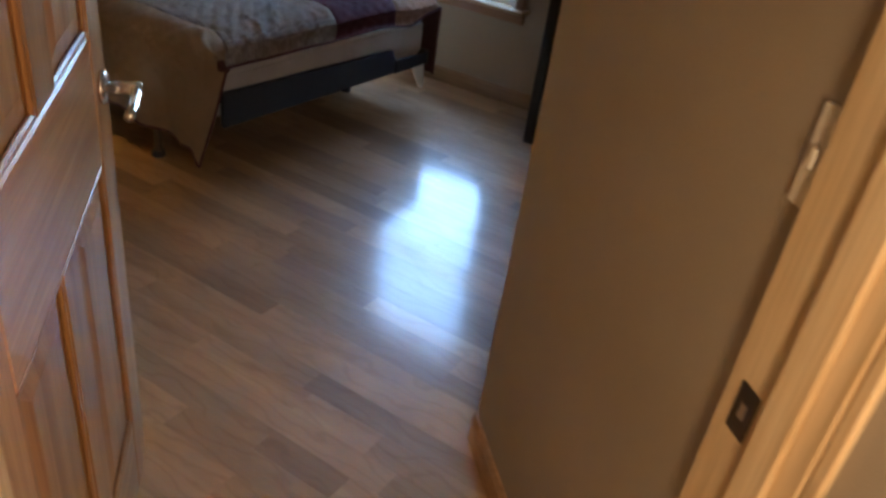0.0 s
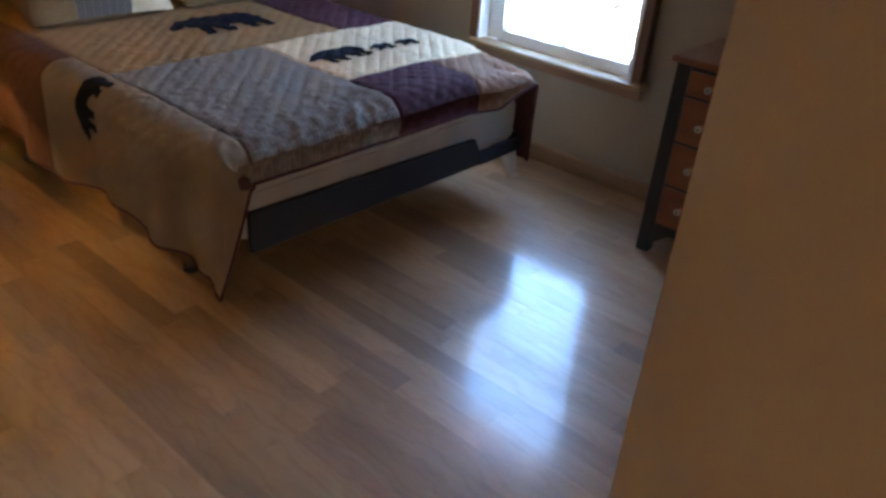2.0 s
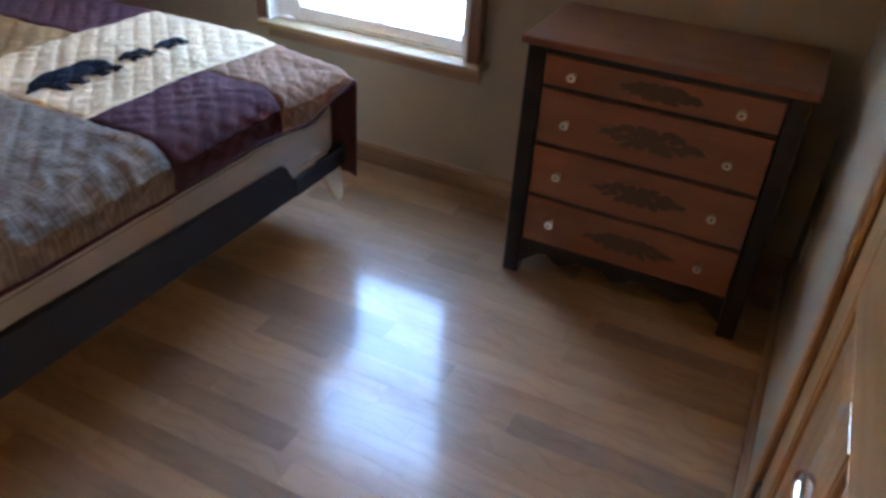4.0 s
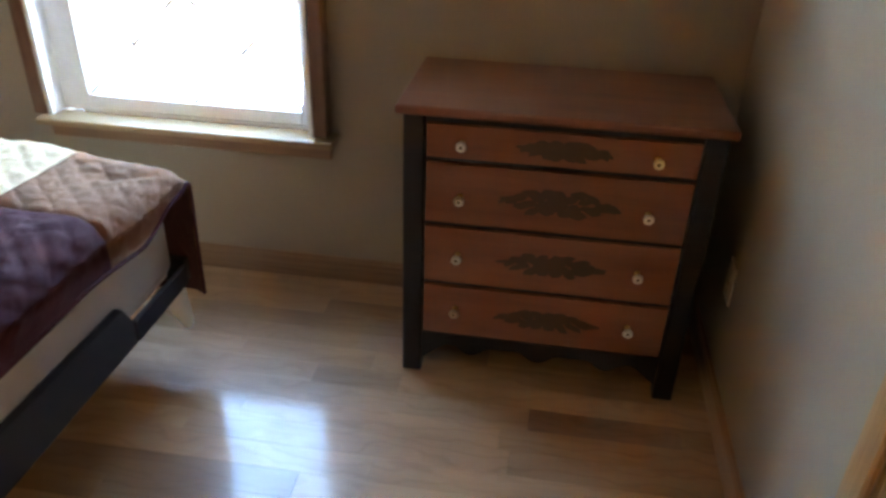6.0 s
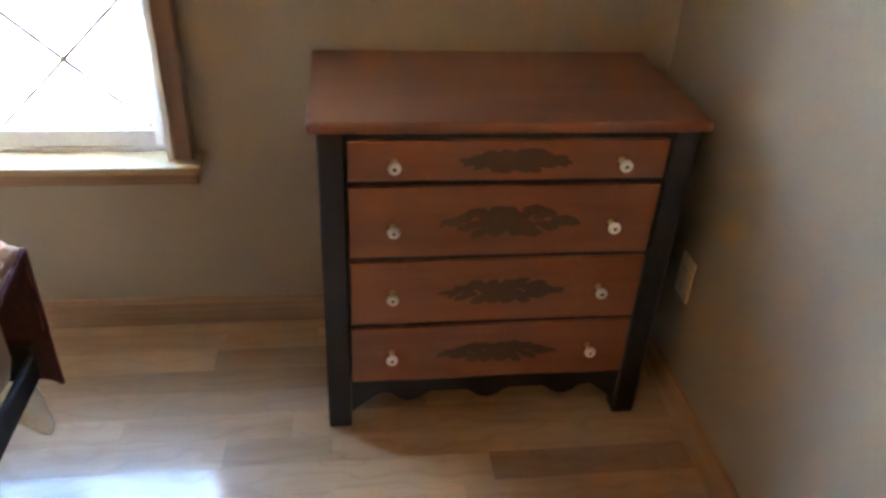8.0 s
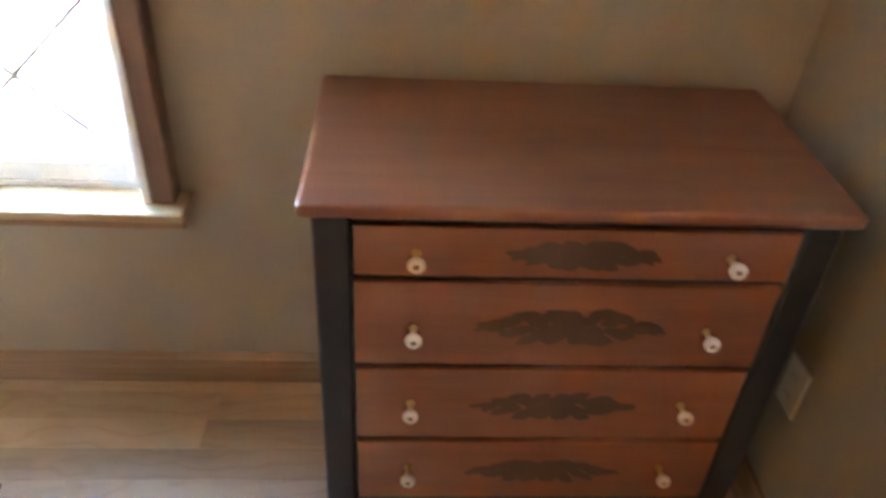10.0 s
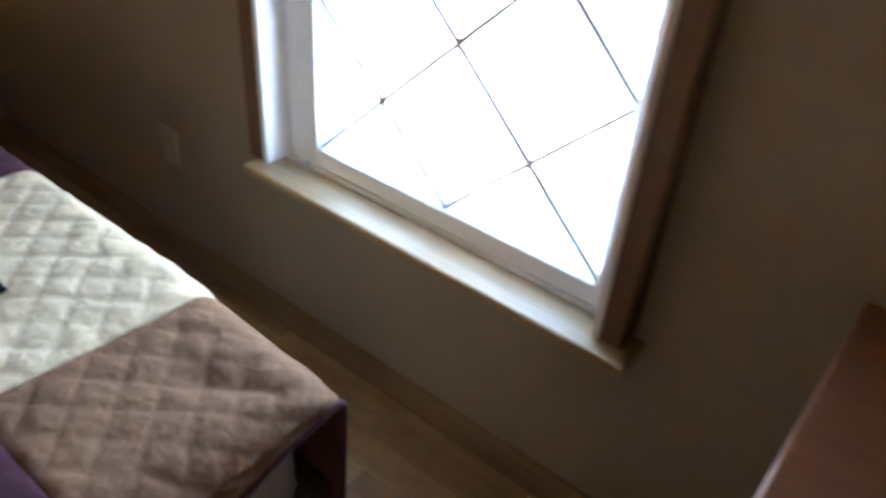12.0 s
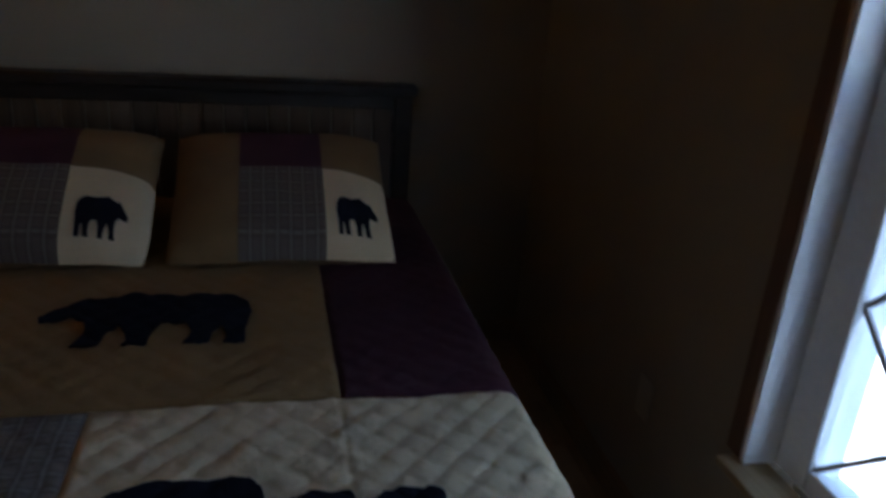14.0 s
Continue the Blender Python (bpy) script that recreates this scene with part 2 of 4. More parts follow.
ROOFING = paint("exterior_siding", (0.36, 0.33, 0.29), 0.7, 60.0, 0.001, 0.1)
BRUSH = paint("dry_brush", (0.048, 0.032, 0.024), 0.9, 4.0, 0.01, 0.5)


# ---- building helpers ----
BASE = {}


def thing(name, place, label="", category="", group="", kind=""):
    ob = new(name)
    ob.location = place
    ob.empty_display_size = 0.1
    BASE[ob] = Vector(place)
    return tagged(ob, label, category, group, kind)


def part(name, bm, material, parent=None, label="", smooth=False):
    """Links a bmesh as one mesh object; its vertices are in world places, or local ones under a thing that is turned."""
    base = BASE.get(parent, Vector())
    bmesh.ops.recalc_face_normals(bm, faces=bm.faces)
    if parent is not None and base.length:
        bmesh.ops.translate(bm, verts=bm.verts, vec=-base)
    me = bpy.data.meshes.new(name)
    bm.to_mesh(me)
    bm.free()
    me.materials.append(material)
    if smooth:
        me.shade_smooth()
    ob = new(name, me)
    if parent is not None:
        ob.parent = parent
        BASE[ob] = base
    if label:
        ob["label"] = label
    return ob


def box(x0, x1, y0, y1, z0, z1, bevel=0.0, bm=None, segs=1):
    own = bmesh.new()
    bmesh.ops.create_cube(own, size=1.0)
    for v in own.verts:
        v.co = ((x0 + x1) / 2 + v.co.x * (x1 - x0), (y0 + y1) / 2 + v.co.y * (y1 - y0), (z0 + z1) / 2 + v.co.z * (z1 - z0))
    if bevel:
        bmesh.ops.bevel(own, geom=own.edges[:], offset=bevel, segments=segs, affect="EDGES", profile=0.5)
    return join(bm, own)


def join(bm, own):
    if bm is None:
        return own
    tmp = bpy.data.meshes.new("tmp")
    own.to_mesh(tmp)
    own.free()
    bm.from_mesh(tmp)
    bpy.data.meshes.remove(tmp)
    return bm


def lathe(profile, origin, axis="z", segs=24, bm=None):
    """A turned shape: profile rows of (radius, height) round an axis through origin."""
    own = bmesh.new()
    rings = []
    for r, h in profile:
        ring = []
        for k in range(segs):
            a = 2 * math.pi * k / segs
            c, s = r * math.cos(a), r * math.sin(a)
            ring.append(own.verts.new({"z": (c, s, h), "y": (c, h, s), "x": (h, c, s)}[axis]))
        rings.append(ring)
    for a, b in zip(rings, rings[1:]):
        for k in range(segs):
            own.faces.new((a[k], a[(k + 1) % segs], b[(k + 1) % segs], b[k]))
    own.faces.new(rings[0])
    own.faces.new(rings[-1])
    bmesh.ops.translate(own, verts=own.verts, vec=origin)
    return join(bm, own)


def tube(points, radius, segs=10, bm=None):
    own = bmesh.new()
    rings = []
    pts = [Vector(p) for p in points]
    for i, p in enumerate(pts):
        d = (pts[min(i + 1, len(pts) - 1)] - pts[max(i - 1, 0)]).normalized()
        side = d.cross(Vector((0, 0, 1)))
        side = side.normalized() if side.length > 0.05 else Vector((1, 0, 0))
        up = side.cross(d)
        rings.append([own.verts.new(p + radius * (math.cos(2 * math.pi * k / segs) * side + math.sin(2 * math.pi * k / segs) * up)) for k in range(segs)])
    for a, b in zip(rings, rings[1:]):
        for k in range(segs):
            own.faces.new((a[k], a[(k + 1) % segs], b[(k + 1) % segs], b[k]))
    own.faces.new(rings[0])
    own.faces.new(rings[-1])
    return join(bm, own)


def prism(outline, a0, a1, axis="y", bm=None):
    """An outline of (p, q) drawn out from a0 to a1 along an axis."""
    own = bmesh.new()
    put = {"y": lambda p, q, a: (p, a, q), "x": lambda p, q, a: (a, p, q), "z": lambda p, q, a: (p, q, a)}[axis]
    lo = [own.verts.new(put(p, q, a0)) for p, q in outline]
    hi = [own.verts.new(put(p, q, a1)) for p, q in outline]
    own.faces.new(lo)
    own.faces.new(hi)
    for k in range(len(lo)):
        n = (k + 1) % len(lo)
        own.faces.new((lo[k], lo[n], hi[n], hi[k]))
    return join(bm, own)


def structure(name, bm, material, label):
    return tagged(part(name, bm, material), label, kind="structure")


# ---- the room ----
WEST, EAST, NORTH, SOUTH, HIGH = -3.95, -0.313, 3.66, -0.10, 2.44
R2 = math.sqrt(0.5)


def uv(u, v):
    """Plan place from u, the way through the slanting doorway, and v, across it."""
    return ((v - u) * R2, (v + u) * R2)


U_DOOR, V_WALL, V_STRIKE, V_HINGE = 0.30, 0.669, 0.652, -0.150
SLANT = Matrix.Rotation(radians(135), 4, "Z")  # local x runs along u, local y against v
WX0, WX1, WZ0, WZ1 = -2.425, -1.548, 0.535, 1.99


def slanted(bm):
    bmesh.ops.transform(bm, matrix=SLANT, verts=bm.verts)
    return bm


def sbox(u0, u1, v0, v1, z0, z1, bevel=0.0, bm=None):
    return join(bm, slanted(box(u0, u1, -v1, -v0, z0, z1, bevel)))


wall = box(WEST - 0.15, WX0, NORTH, NORTH + 0.16, 0, HIGH)
box(WX1, EAST + 0.15, NORTH, NORTH + 0.16, 0, HIGH, 0, wall)
box(WX0, WX1, NORTH, NORTH + 0.16, 0, WZ0 - 0.03, 0, wall)
box(WX0, WX1, NORTH, NORTH + 0.16, WZ1, HIGH, 0, wall)
structure("wall_north", wall, WALL, "greige painted bedroom wall with the window opening")
structure("wall_west", box(WEST - 0.15, WEST, SOUTH - 0.15, NORTH, 0, HIGH), WALL, "greige painted wall behind the headboard")
CY0, CY1, CH = 1.545, 2.385, 2.06
wall = box(EAST, EAST + 0.12, CY1, NORTH, 0, HIGH)
box(EAST, EAST + 0.12, 1.263, CY0, 0, HIGH, 0, wall)
box(EAST, EAST + 0.12, CY0, CY1, CH, HIGH, 0, wall)
structure("wall_east", wall, WALL, "greige painted wall with the closet doorway")
structure("wall_closet_back", box(EAST + 0.7, EAST + 0.76, 1.2, 2.8, 0, HIGH), WALL, "plain wall that closes the closet")
structure("wall_south", box(WEST, -0.53, SOUTH - 0.15, SOUTH, 0, HIGH), WALL, "greige painted wall facing the window")
u_corner = (1.259 - EAST) * R2
structure("wall_slant", sbox(U_DOOR, u_corner, V_WALL, V_WALL + 0.12, 0, HIGH), WALL, "tan painted slanting wall beside the bedroom door")
wall = sbox(U_DOOR - 0.13, U_DOOR, -0.60, V_HINGE - 0.03, 0, HIGH)
sbox(U_DOOR - 0.13, U_DOOR, V_HINGE - 0.03, V_STRIKE + 0.025, 2.06, HIGH, 0, wall)
structure("wall_door", wall, WALL, "painted wall round the slanting bedroom doorway")
structure("wall_hall_right", sbox(-0.85, U_DOOR - 0.003, V_WALL + 0.0, V_WALL + 0.12, 0, HIGH), WALL, "painted hallway wall")
structure("wall_hall_left", sbox(-0.85, U_DOOR - 0.14, -0.62, -0.50, 0, HIGH), WALL, "painted hallway wall")
structure("wall_hall_end", sbox(-0.97, -0.85, -0.62, V_WALL + 0.12, 0, HIGH), WALL, "painted wall that ends the hallway")
structure("ceiling", box(WEST - 0.15, 2.2, -2.2, NORTH + 0.16, HIGH, HIGH + 0.12), CEILING, "flat tan painted ceiling")
# Out-of-view slab, added so that the house throws its shade on the snow.
structure("roof", box(WEST - 0.5, 4.0, -4.0, NORTH + 0.25, HIGH + 0.35, HIGH + 0.55), ROOFING, "unseen roof slab added to cast the house's shade on the yard")
structure("subfloor", box(WEST - 0.15, 2.2, -2.2, NORTH + 0.16, -0.15, -0.022), DARK_WOOD, "dark subfloor under the planks")

# baseboards
BB = 0.088


def board_profile(depth):
    return [(0, 0), (depth, 0), (depth, BB - 0.014), (depth * 0.5, BB), (0, BB)]


b = bmesh.new()
prism([(NORTH - p, q) for p, q in board_profile(0.014)], WEST, EAST, "x", b)
structure("baseboard_north", b, BASE_WOOD, "brown stained pine baseboard")
prism_e = prism([(EAST - p, q) for p, q in board_profile(0.014)], CY1 + 0.066, NORTH - 0.015, "y")
structure("baseboard_east", prism_e, BASE_WOOD_Y, "brown stained pine baseboard")
structure("baseboard_west", prism([(WEST + p, q) for p, q in board_profile(0.014)], SOUTH, NORTH - 0.015, "y"), BASE_WOOD_Y, "brown stained pine baseboard")
structure("baseboard_south", prism([(SOUTH + p, q) for p, q in board_profile(0.014)], WEST + 0.015, -0.56, "x"), BASE_WOOD, "brown stained pine baseboard")
b = prism([(-V_WALL + p, q) for p, q in board_profile(0.014)], U_DOOR + 0.003, u_corner + 0.004, "x")
structure("baseboard_slant", slanted(b), BASE_WOOD, "brown stained pine baseboard along the slanting wall")


# ---- doors ----
def panel_door(name, w, h, t, label, hinge_z):
    """A six-panel pine door; local x across, y thickness, z up. The hinge edge is at x = 0."""
    door = new(name)
    tagged(door, label, "door", kind="structure")
    BASE[door] = Vector()
    stile, mid = 0.112, 0.10
    rails = [(0.0, 0.21), (0.83, 1.06), (1.62, 1.72), (h - 0.115, h)]
    for x0 in (0.0, w - stile):
        part("stile", box(x0, x0 + stile, 0, t, 0, h, 0.004), PINE_UP, door)
    for z0, z1 in rails:
        part("rail", box(stile + 0.0005, w - stile - 0.0005, 0.0005, t - 0.0005, z0, z1, 0.004), PINE_X, door)
    xm0, xm1 = w / 2 - mid / 2, w / 2 + mid / 2
    for (a0, a1), (b0, b1) in zip(rails, rails[1:]):
        part("mullion", box(xm0, xm1, 0.0007, t - 0.0007, a1 + 0.0005, b0 - 0.0005, 0.004), PINE_UP, door)
        for x0, x1 in ((stile, xm0), (xm1, w - stile)):
            b = bmesh.new()
            for side in (0, 1):
                face = 0.010 if side == 0 else t - 0.010
                proud = 0.003 if side == 0 else t - 0.003
                rows = []
                for inset, y in ((0.0, face), (0.012, face + (0.002 if side == 0 else -0.002)), (0.05, proud)):
                    rows.append([b.verts.new((x, y, z)) for x, z in ((x0 + inset, a1 + inset), (x1 - inset, a1 + inset), (x1 - inset, b0 - inset), (x0 + inset, b0 - inset))])
                for r0, r1 in zip(rows, rows[1:]):
                    for k in range(4):
                        b.faces.new((r0[k], r0[(k + 1) % 4], r1[(k + 1) % 4], r1[k]))
                b.faces.new(rows[-1])
            part("panel", b, PINE_UP, door)
            bm = bmesh.new()
            for y0, y1 in ((0.002, 0.0105), (t - 0.0105, t - 0.002)):
                for p0, p1, q0, q1 in ((x0, x0 + 0.012, a1, b0), (x1 - 0.012, x1, a1, b0), (x0, x1, a1, a1 + 0.012), (x0, x1, b0 - 0.012, b0)):
                    box(p0, p1, y0, y1, q0, q1, 0.003, bm)
            part("panel_moulding", bm, PINE_UP, door)
    for z in hinge_z:
        h1 = part("hinge", box(-0.006, 0.03, t - 0.001, t + 0.002, z - 0.045, z + 0.045, 0.0008), STEEL, door, "dark steel hinge")
        part("hinge_knuckle", lathe([(0.006, z - 0.047), (0.0065, z - 0.045), (0.0065, z + 0.045), (0.003, z + 0.052)], (-0.004, t + 0.005, 0), "z", 12), STEEL, h1)
    return door


def lever_set(door, x, z, t, way, sides=(1, -1)):
    for side in sides:
        y0 = t if side > 0 else 0.0
        s = side
        rose = part("rose", lathe([(0.029, y0), (0.031, y0 + s * 0.004), (0.027, y0 + s * 0.010), (0.012, y0 + s * 0.012)], (x, 0, z), "y", 28), NICKEL, door, "round satin nickel rose", True)
        b = lathe([(0.0105, y0 + s * 0.008), (0.0105, y0 + s * 0.052), (0.012, y0 + s * 0.056), (0.012, y0 + s * 0.066), (0.009, y0 + s * 0.069)], (x, 0, z), "y", 20)
        pts = [(x + way * d, y0 + s * (0.059 + 0.004 * math.sin(d * 20)), z - 0.035 * (d / 0.12) ** 2 * 0.15) for d in (0.0, 0.02, 0.05, 0.08, 0.105, 0.122)]
        tube(pts, 0.0092, 14, b)
        part("handle", b, NICKEL, rose, "satin nickel lever handle", True)
    part("latch_plate", box(x + 0.0595 * -way - 0.001, x + 0.0595 * -way + 0.0016, t / 2 - 0.012, t / 2 + 0.012, z - 0.028, z + 0.028), NICKEL, door)


# bedroom door, folded back square into the room
DOOR_T = 0.042
door = panel_door("door_1", 0.825, 2.03, DOOR_T, "open honey pine six-panel bedroom door with a lever", ())
hx, hy = uv(U_DOOR + 0.006, V_HINGE - 0.018)
lever_set(door, 0.765, 0.955, DOOR_T, -1)
door.matrix_basis = Matrix.Translation((hx, hy, 0.012)) @ Matrix.Rotation(radians(135), 4, "Z") @ Matrix.Diagonal((1, -1, 1, 1)) @ Matrix.Translation((0, -DOOR_T, 0))

# closet door, shut
closet = panel_door("door_2", CY1 - CY0 - 0.038, 2.03, 0.036, "shut honey pine six-panel closet door with a lever", (0.25, 1.02, 1.78))
lever_set(closet, CY1 - CY0 - 0.038 - 0.06, 0.935, 0.036, -1, (1,))
closet.matrix_basis = Matrix.Translation((EAST + 0.034, CY1 - 0.019, 0.012)) @ Matrix(((0, -1, 0, 0), (-1, 0, 0, 0), (0, 0, 1, 0), (0, 0, 0, 1)))

# jambs and casings
frame_1 = thing("door_frame_1", (*uv(U_DOOR, 0.25), 0), "pale pine jambs of the bedroom doorway, made paler for the hall light", "door frame", "", "structure")
j = part("jamb", sbox(U_DOOR - 0.145, U_DOOR + 0.012, V_STRIKE, V_WALL - 0.001, 0, 2.04, 0.002), JAMB, frame_1)
part("door_stop", sbox(U_DOOR - 0.115, U_DOOR - 0.066, V_STRIKE - 0.011, V_STRIKE - 0.0005, 0, 2.03, 0.003), JAMB, frame_1)
part("jamb", sbox(U_DOOR - 0.145, U_DOOR + 0.004, V_HINGE - 0.028, V_HINGE, 0, 2.04, 0.002), JAMB, frame_1)
part("head_jamb", sbox(U_DOOR - 0.145, U_DOOR + 0.004, V_HINGE - 0.028, V_WALL - 0.002, 2.041, 2.06, 0.002), PINE_X, frame_1)
part("casing", sbox(U_DOOR - 0.165, U_DOOR - 0.146, V_STRIKE + 0.004, V_WALL - 0.001, 0, 2.1, 0.003), JAMB, frame_1)
part("casing", sbox(U_DOOR - 0.165, U_DOOR - 0.146, V_HINGE - 0.075, V_HINGE - 0.006, 0, 2.1, 0.004), JAMB, frame_1)
plate = part("strike_plate", sbox(U_DOOR - 0.050, U_DOOR - 0.014, V_STRIKE - 0.0022, V_STRIKE + 0.001, 0.868, 0.938, 0.0008), STEEL, frame_1, "dark bronze strike plate")
part("strike_hole", sbox(U_DOOR - 0.038, U_DOOR - 0.026, V_STRIKE - 0.0026, V_STRIKE - 0.0005, 0.893, 0.915), NICKEL, plate)

frame_2 = thing("door_frame_2", (EAST, (CY0 + CY1) / 2, 0), "honey pine casing round the closet door", "door frame", "", "structure")
for y0, y1 in ((CY0 - 0.060, CY0 + 0.006), (CY1 - 0.006, CY1 + 0.060)):
    b = box(EAST - 0.017, EAST - 0.0005, y0, y1, 0, CH - 0.0005, 0.005)
    part("casing", b, PINE_UP, frame_2)
part("head_casing", box(EAST - 0.017, EAST - 0.0005, CY0 - 0.060, CY1 + 0.060, CH, CH + 0.066, 0.005), PINE_Y, frame_2)
for y0, y1 in ((CY0 + 0.0005, CY0 + 0.016), (CY1 - 0.016, CY1 - 0.0005)):
    part("jamb", box(EAST + 0.0005, EAST + 0.118, y0, y1, 0, CH - 0.017, 0.001), PINE_UP, frame_2)
part("head_jamb", box(EAST + 0.0005, EAST + 0.118, CY0 + 0.0005, CY1 - 0.0005, CH - 0.016, CH - 0.0005, 0.001), PINE_Y, frame_2)

# ---- window ----
window = thing("window_1", ((WX0 + WX1) / 2, NORTH, WZ0), "white vinyl double-hung window with diamond grilles", "window", "", "structure")
YS = 3.685
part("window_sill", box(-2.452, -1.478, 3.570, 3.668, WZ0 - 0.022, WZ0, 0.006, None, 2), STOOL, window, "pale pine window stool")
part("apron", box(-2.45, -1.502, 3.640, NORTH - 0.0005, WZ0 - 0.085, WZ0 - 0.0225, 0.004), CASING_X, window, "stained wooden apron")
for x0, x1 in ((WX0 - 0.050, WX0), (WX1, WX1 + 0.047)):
    part("casing", box(x0, x1, 3.606, NORTH - 0.0005, WZ0 + 0.0005, WZ1 + 0.0, 0.005), CASING_SHADED, window, "stained wooden casing, its shade put into the colour")
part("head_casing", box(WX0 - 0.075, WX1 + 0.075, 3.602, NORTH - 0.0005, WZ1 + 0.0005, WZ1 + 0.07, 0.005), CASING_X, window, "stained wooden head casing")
for x0, x1 in ((WX0 + 0.0005, WX0 + 0.014), (WX1 - 0.014, WX1 - 0.0005)):
    part("side_jamb", box(x0, x1, 3.6075, 3.81, WZ0 + 0.0008, WZ1 - 0.0005), VINYL, window)
part("head_jamb", box(WX0 + 0.0145, WX1 - 0.0145, 3.6075, 3.81, WZ1 - 0.014, WZ1 - 0.0005), VINYL, window)
b = box(WX0 + 0.0145, -2.340, 3.678, 3.775, WZ0 + 0.001, WZ1 - 0.0145, 0.002)
part("window_frame", b, VINYL, window)
part("window_frame", box(-1.5745, WX1 - 0.0145, 3.678, 3.775, WZ0 + 0.001, WZ1 - 0.0145, 0.002), VINYL, window)
part("window_frame", box(-2.3395, -1.575, 3.6685, 3.775, WZ0 - 0.03, WZ0 + 0.010, 0.002), VINYL, window)
GX0, GX1 = -2.311, -1.600


def sash(z0, z1, y, gz0, gz1):
    """A sash with its glass between gz0 and gz1 and a diamond grille on it."""
    s = part("sash", box(-2.339, GX0, y - 0.016, y + 0.016, z0, z1, 0.003), VINYL, window)
    part("sash_stile", box(GX1, -1.5755, y - 0.016, y + 0.016, z0, z1, 0.003), VINYL, s)
    part("sash_rail", box(GX0 + 0.0003, GX1 - 0.0003, y - 0.0155, y + 0.0155, z0, gz0, 0.003), VINYL, s)
    part("sash_rail", box(GX0 + 0.0003, GX1 - 0.0003, y - 0.0155, y + 0.0155, gz1, z1, 0.003), VINYL, s)
    p = part("pane", box(GX0 - 0.006, GX1 + 0.006, y + 0.004, y + 0.008, gz0 - 0.006, gz1 + 0.006), PANE, s)
    p.visible_shadow = False
    dx, dz = (GX1 - GX0) / 4, (gz1 - gz0) / 4
    runs = [((0, 0), (4, 4)), ((0, 2), (2, 4)), ((2, 0), (4, 2)), ((0, 4), (4, 0)), ((0, 2), (2, 0)), ((2, 4), (4, 2))]
    for i, ((a0, c0), (a1, c1)) in enumerate(runs):
        p0 = Vector((GX0 + a0 * dx, 0, gz0 + c0 * dz))
        p1 = Vector((GX0 + a1 * dx, 0, gz0 + c1 * dz))
        d = (p1 - p0).normalized()
        n = Vector((-d.z, 0, d.x)) * 0.0057
        off = 0.0006 * (i // 3)
        part("grille_bar", prism([((p0 + n).x, (p0 + n).z), ((p1 + n).x, (p1 + n).z), ((p1 - n).x, (p1 - n).z), ((p0 - n).x, (p0 - n).z)], y - 0.004 + off, y + 0.0035, "y"), LEAD, s)


sash(WZ0 + 0.0105, 1.311, YS, 0.590, 1.272)
sash(1.276, WZ1 - 0.016, YS + 0.040, 1.314, 1.938)
part("sash_lock", box(-1.975, -1.915, YS - 0.012, YS + 0.012, 1.3115, 1.326, 0.003), VINYL, window)


# ---- chest of drawers ----
chest = thing("chest_of_drawers", (-0.805, 3.40, 0), "cherry-stained four-drawer chest with black posts in the corner", "dresser")
CX0, CX1, CF, CB = -1.188, -0.420, 3.217, 3.612
b = box(-1.206, -0.405, 3.200, 3.630, 0.789, 0.813, 0.007, None, 3)
part("top", b, CHERRY, chest, "cherry-stained top with a rounded edge", False)
for x0 in (CX0, CX1 - 0.054):
    part("post", box(x0, x0 + 0.054, CF, CF + 0.05, 0, 0.7885, 0.004), BLACK, chest, "black painted corner post")
    part("back_post", box(x0, x0 + 0.054, CB - 0.05, CB, 0, 0.7885, 0.004), BLACK, chest, "black painted corner post")
for x0 in (CX0 + 0.008, CX1 - 0.022):
    part("side_panel", box(x0, x0 + 0.014, CF + 0.0505, CB - 0.0505, 0.10, 0.788, 0.001), BLACK, chest, "black painted side")
part("back_panel", box(CX0 + 0.0545, CX1 - 0.0545, CB - 0.012, CB - 0.004, 0.10, 0.788), BLACK, chest)
part("bottom_panel", box(CX0 + 0.023, CX1 - 0.023, CF + 0.0505, CB - 0.0505, 0.115, 0.13), BLACK, chest)
DX0, DX1 = CX0 + 0.0555, CX1 - 0.0555
apron = [(DX0, 0.138), (DX1, 0.138), (DX1, 0.045)]
steps = 48
for k in range(1, steps):
    f = k / steps
    e = min(f, 1 - f)
    low = 0.045 + 0.055 * min(1.0, e / 0.10) - (0.028 * max(0.0, math.sin((e - 0.14) / 0.36 * math.pi * 2.5)) if e > 0.14 else 0.0)
    apron.append((DX1 + (DX0 - DX1) * f, low))
apron.append((DX0, 0.045))
part("apron", prism(apron, CF + 0.008, CF + 0.024, "y"), BLACK, chest, "black scalloped apron")
for z in (0.672, 0.490, 0.3095):
    part("divider", box(DX0 - 0.0003, DX1 + 0.0003, CF + 0.012, CF + 0.04, z - 0.0055, z + 0.0055), BLACK, chest)


def leaf(bm, cx, cz, length, width, turn, y):
    pts = []
    n = 14
    for k in range(n):
        f = k / n * 2 * math.pi
        r = 1 + 0.10 * math.sin(5 * f + cx * 40)
        p, q = math.cos(f) * length / 2 * r, math.sin(f) * width / 2 * r * (1 - 0.25 * abs(math.cos(f)) ** 1.5)
        pts.append((cx + p * math.cos(turn) - q * math.sin(turn), cz + p * math.sin(turn) + q * math.cos(turn)))
    prism(pts, y, CF + 0.0035, "y", bm)


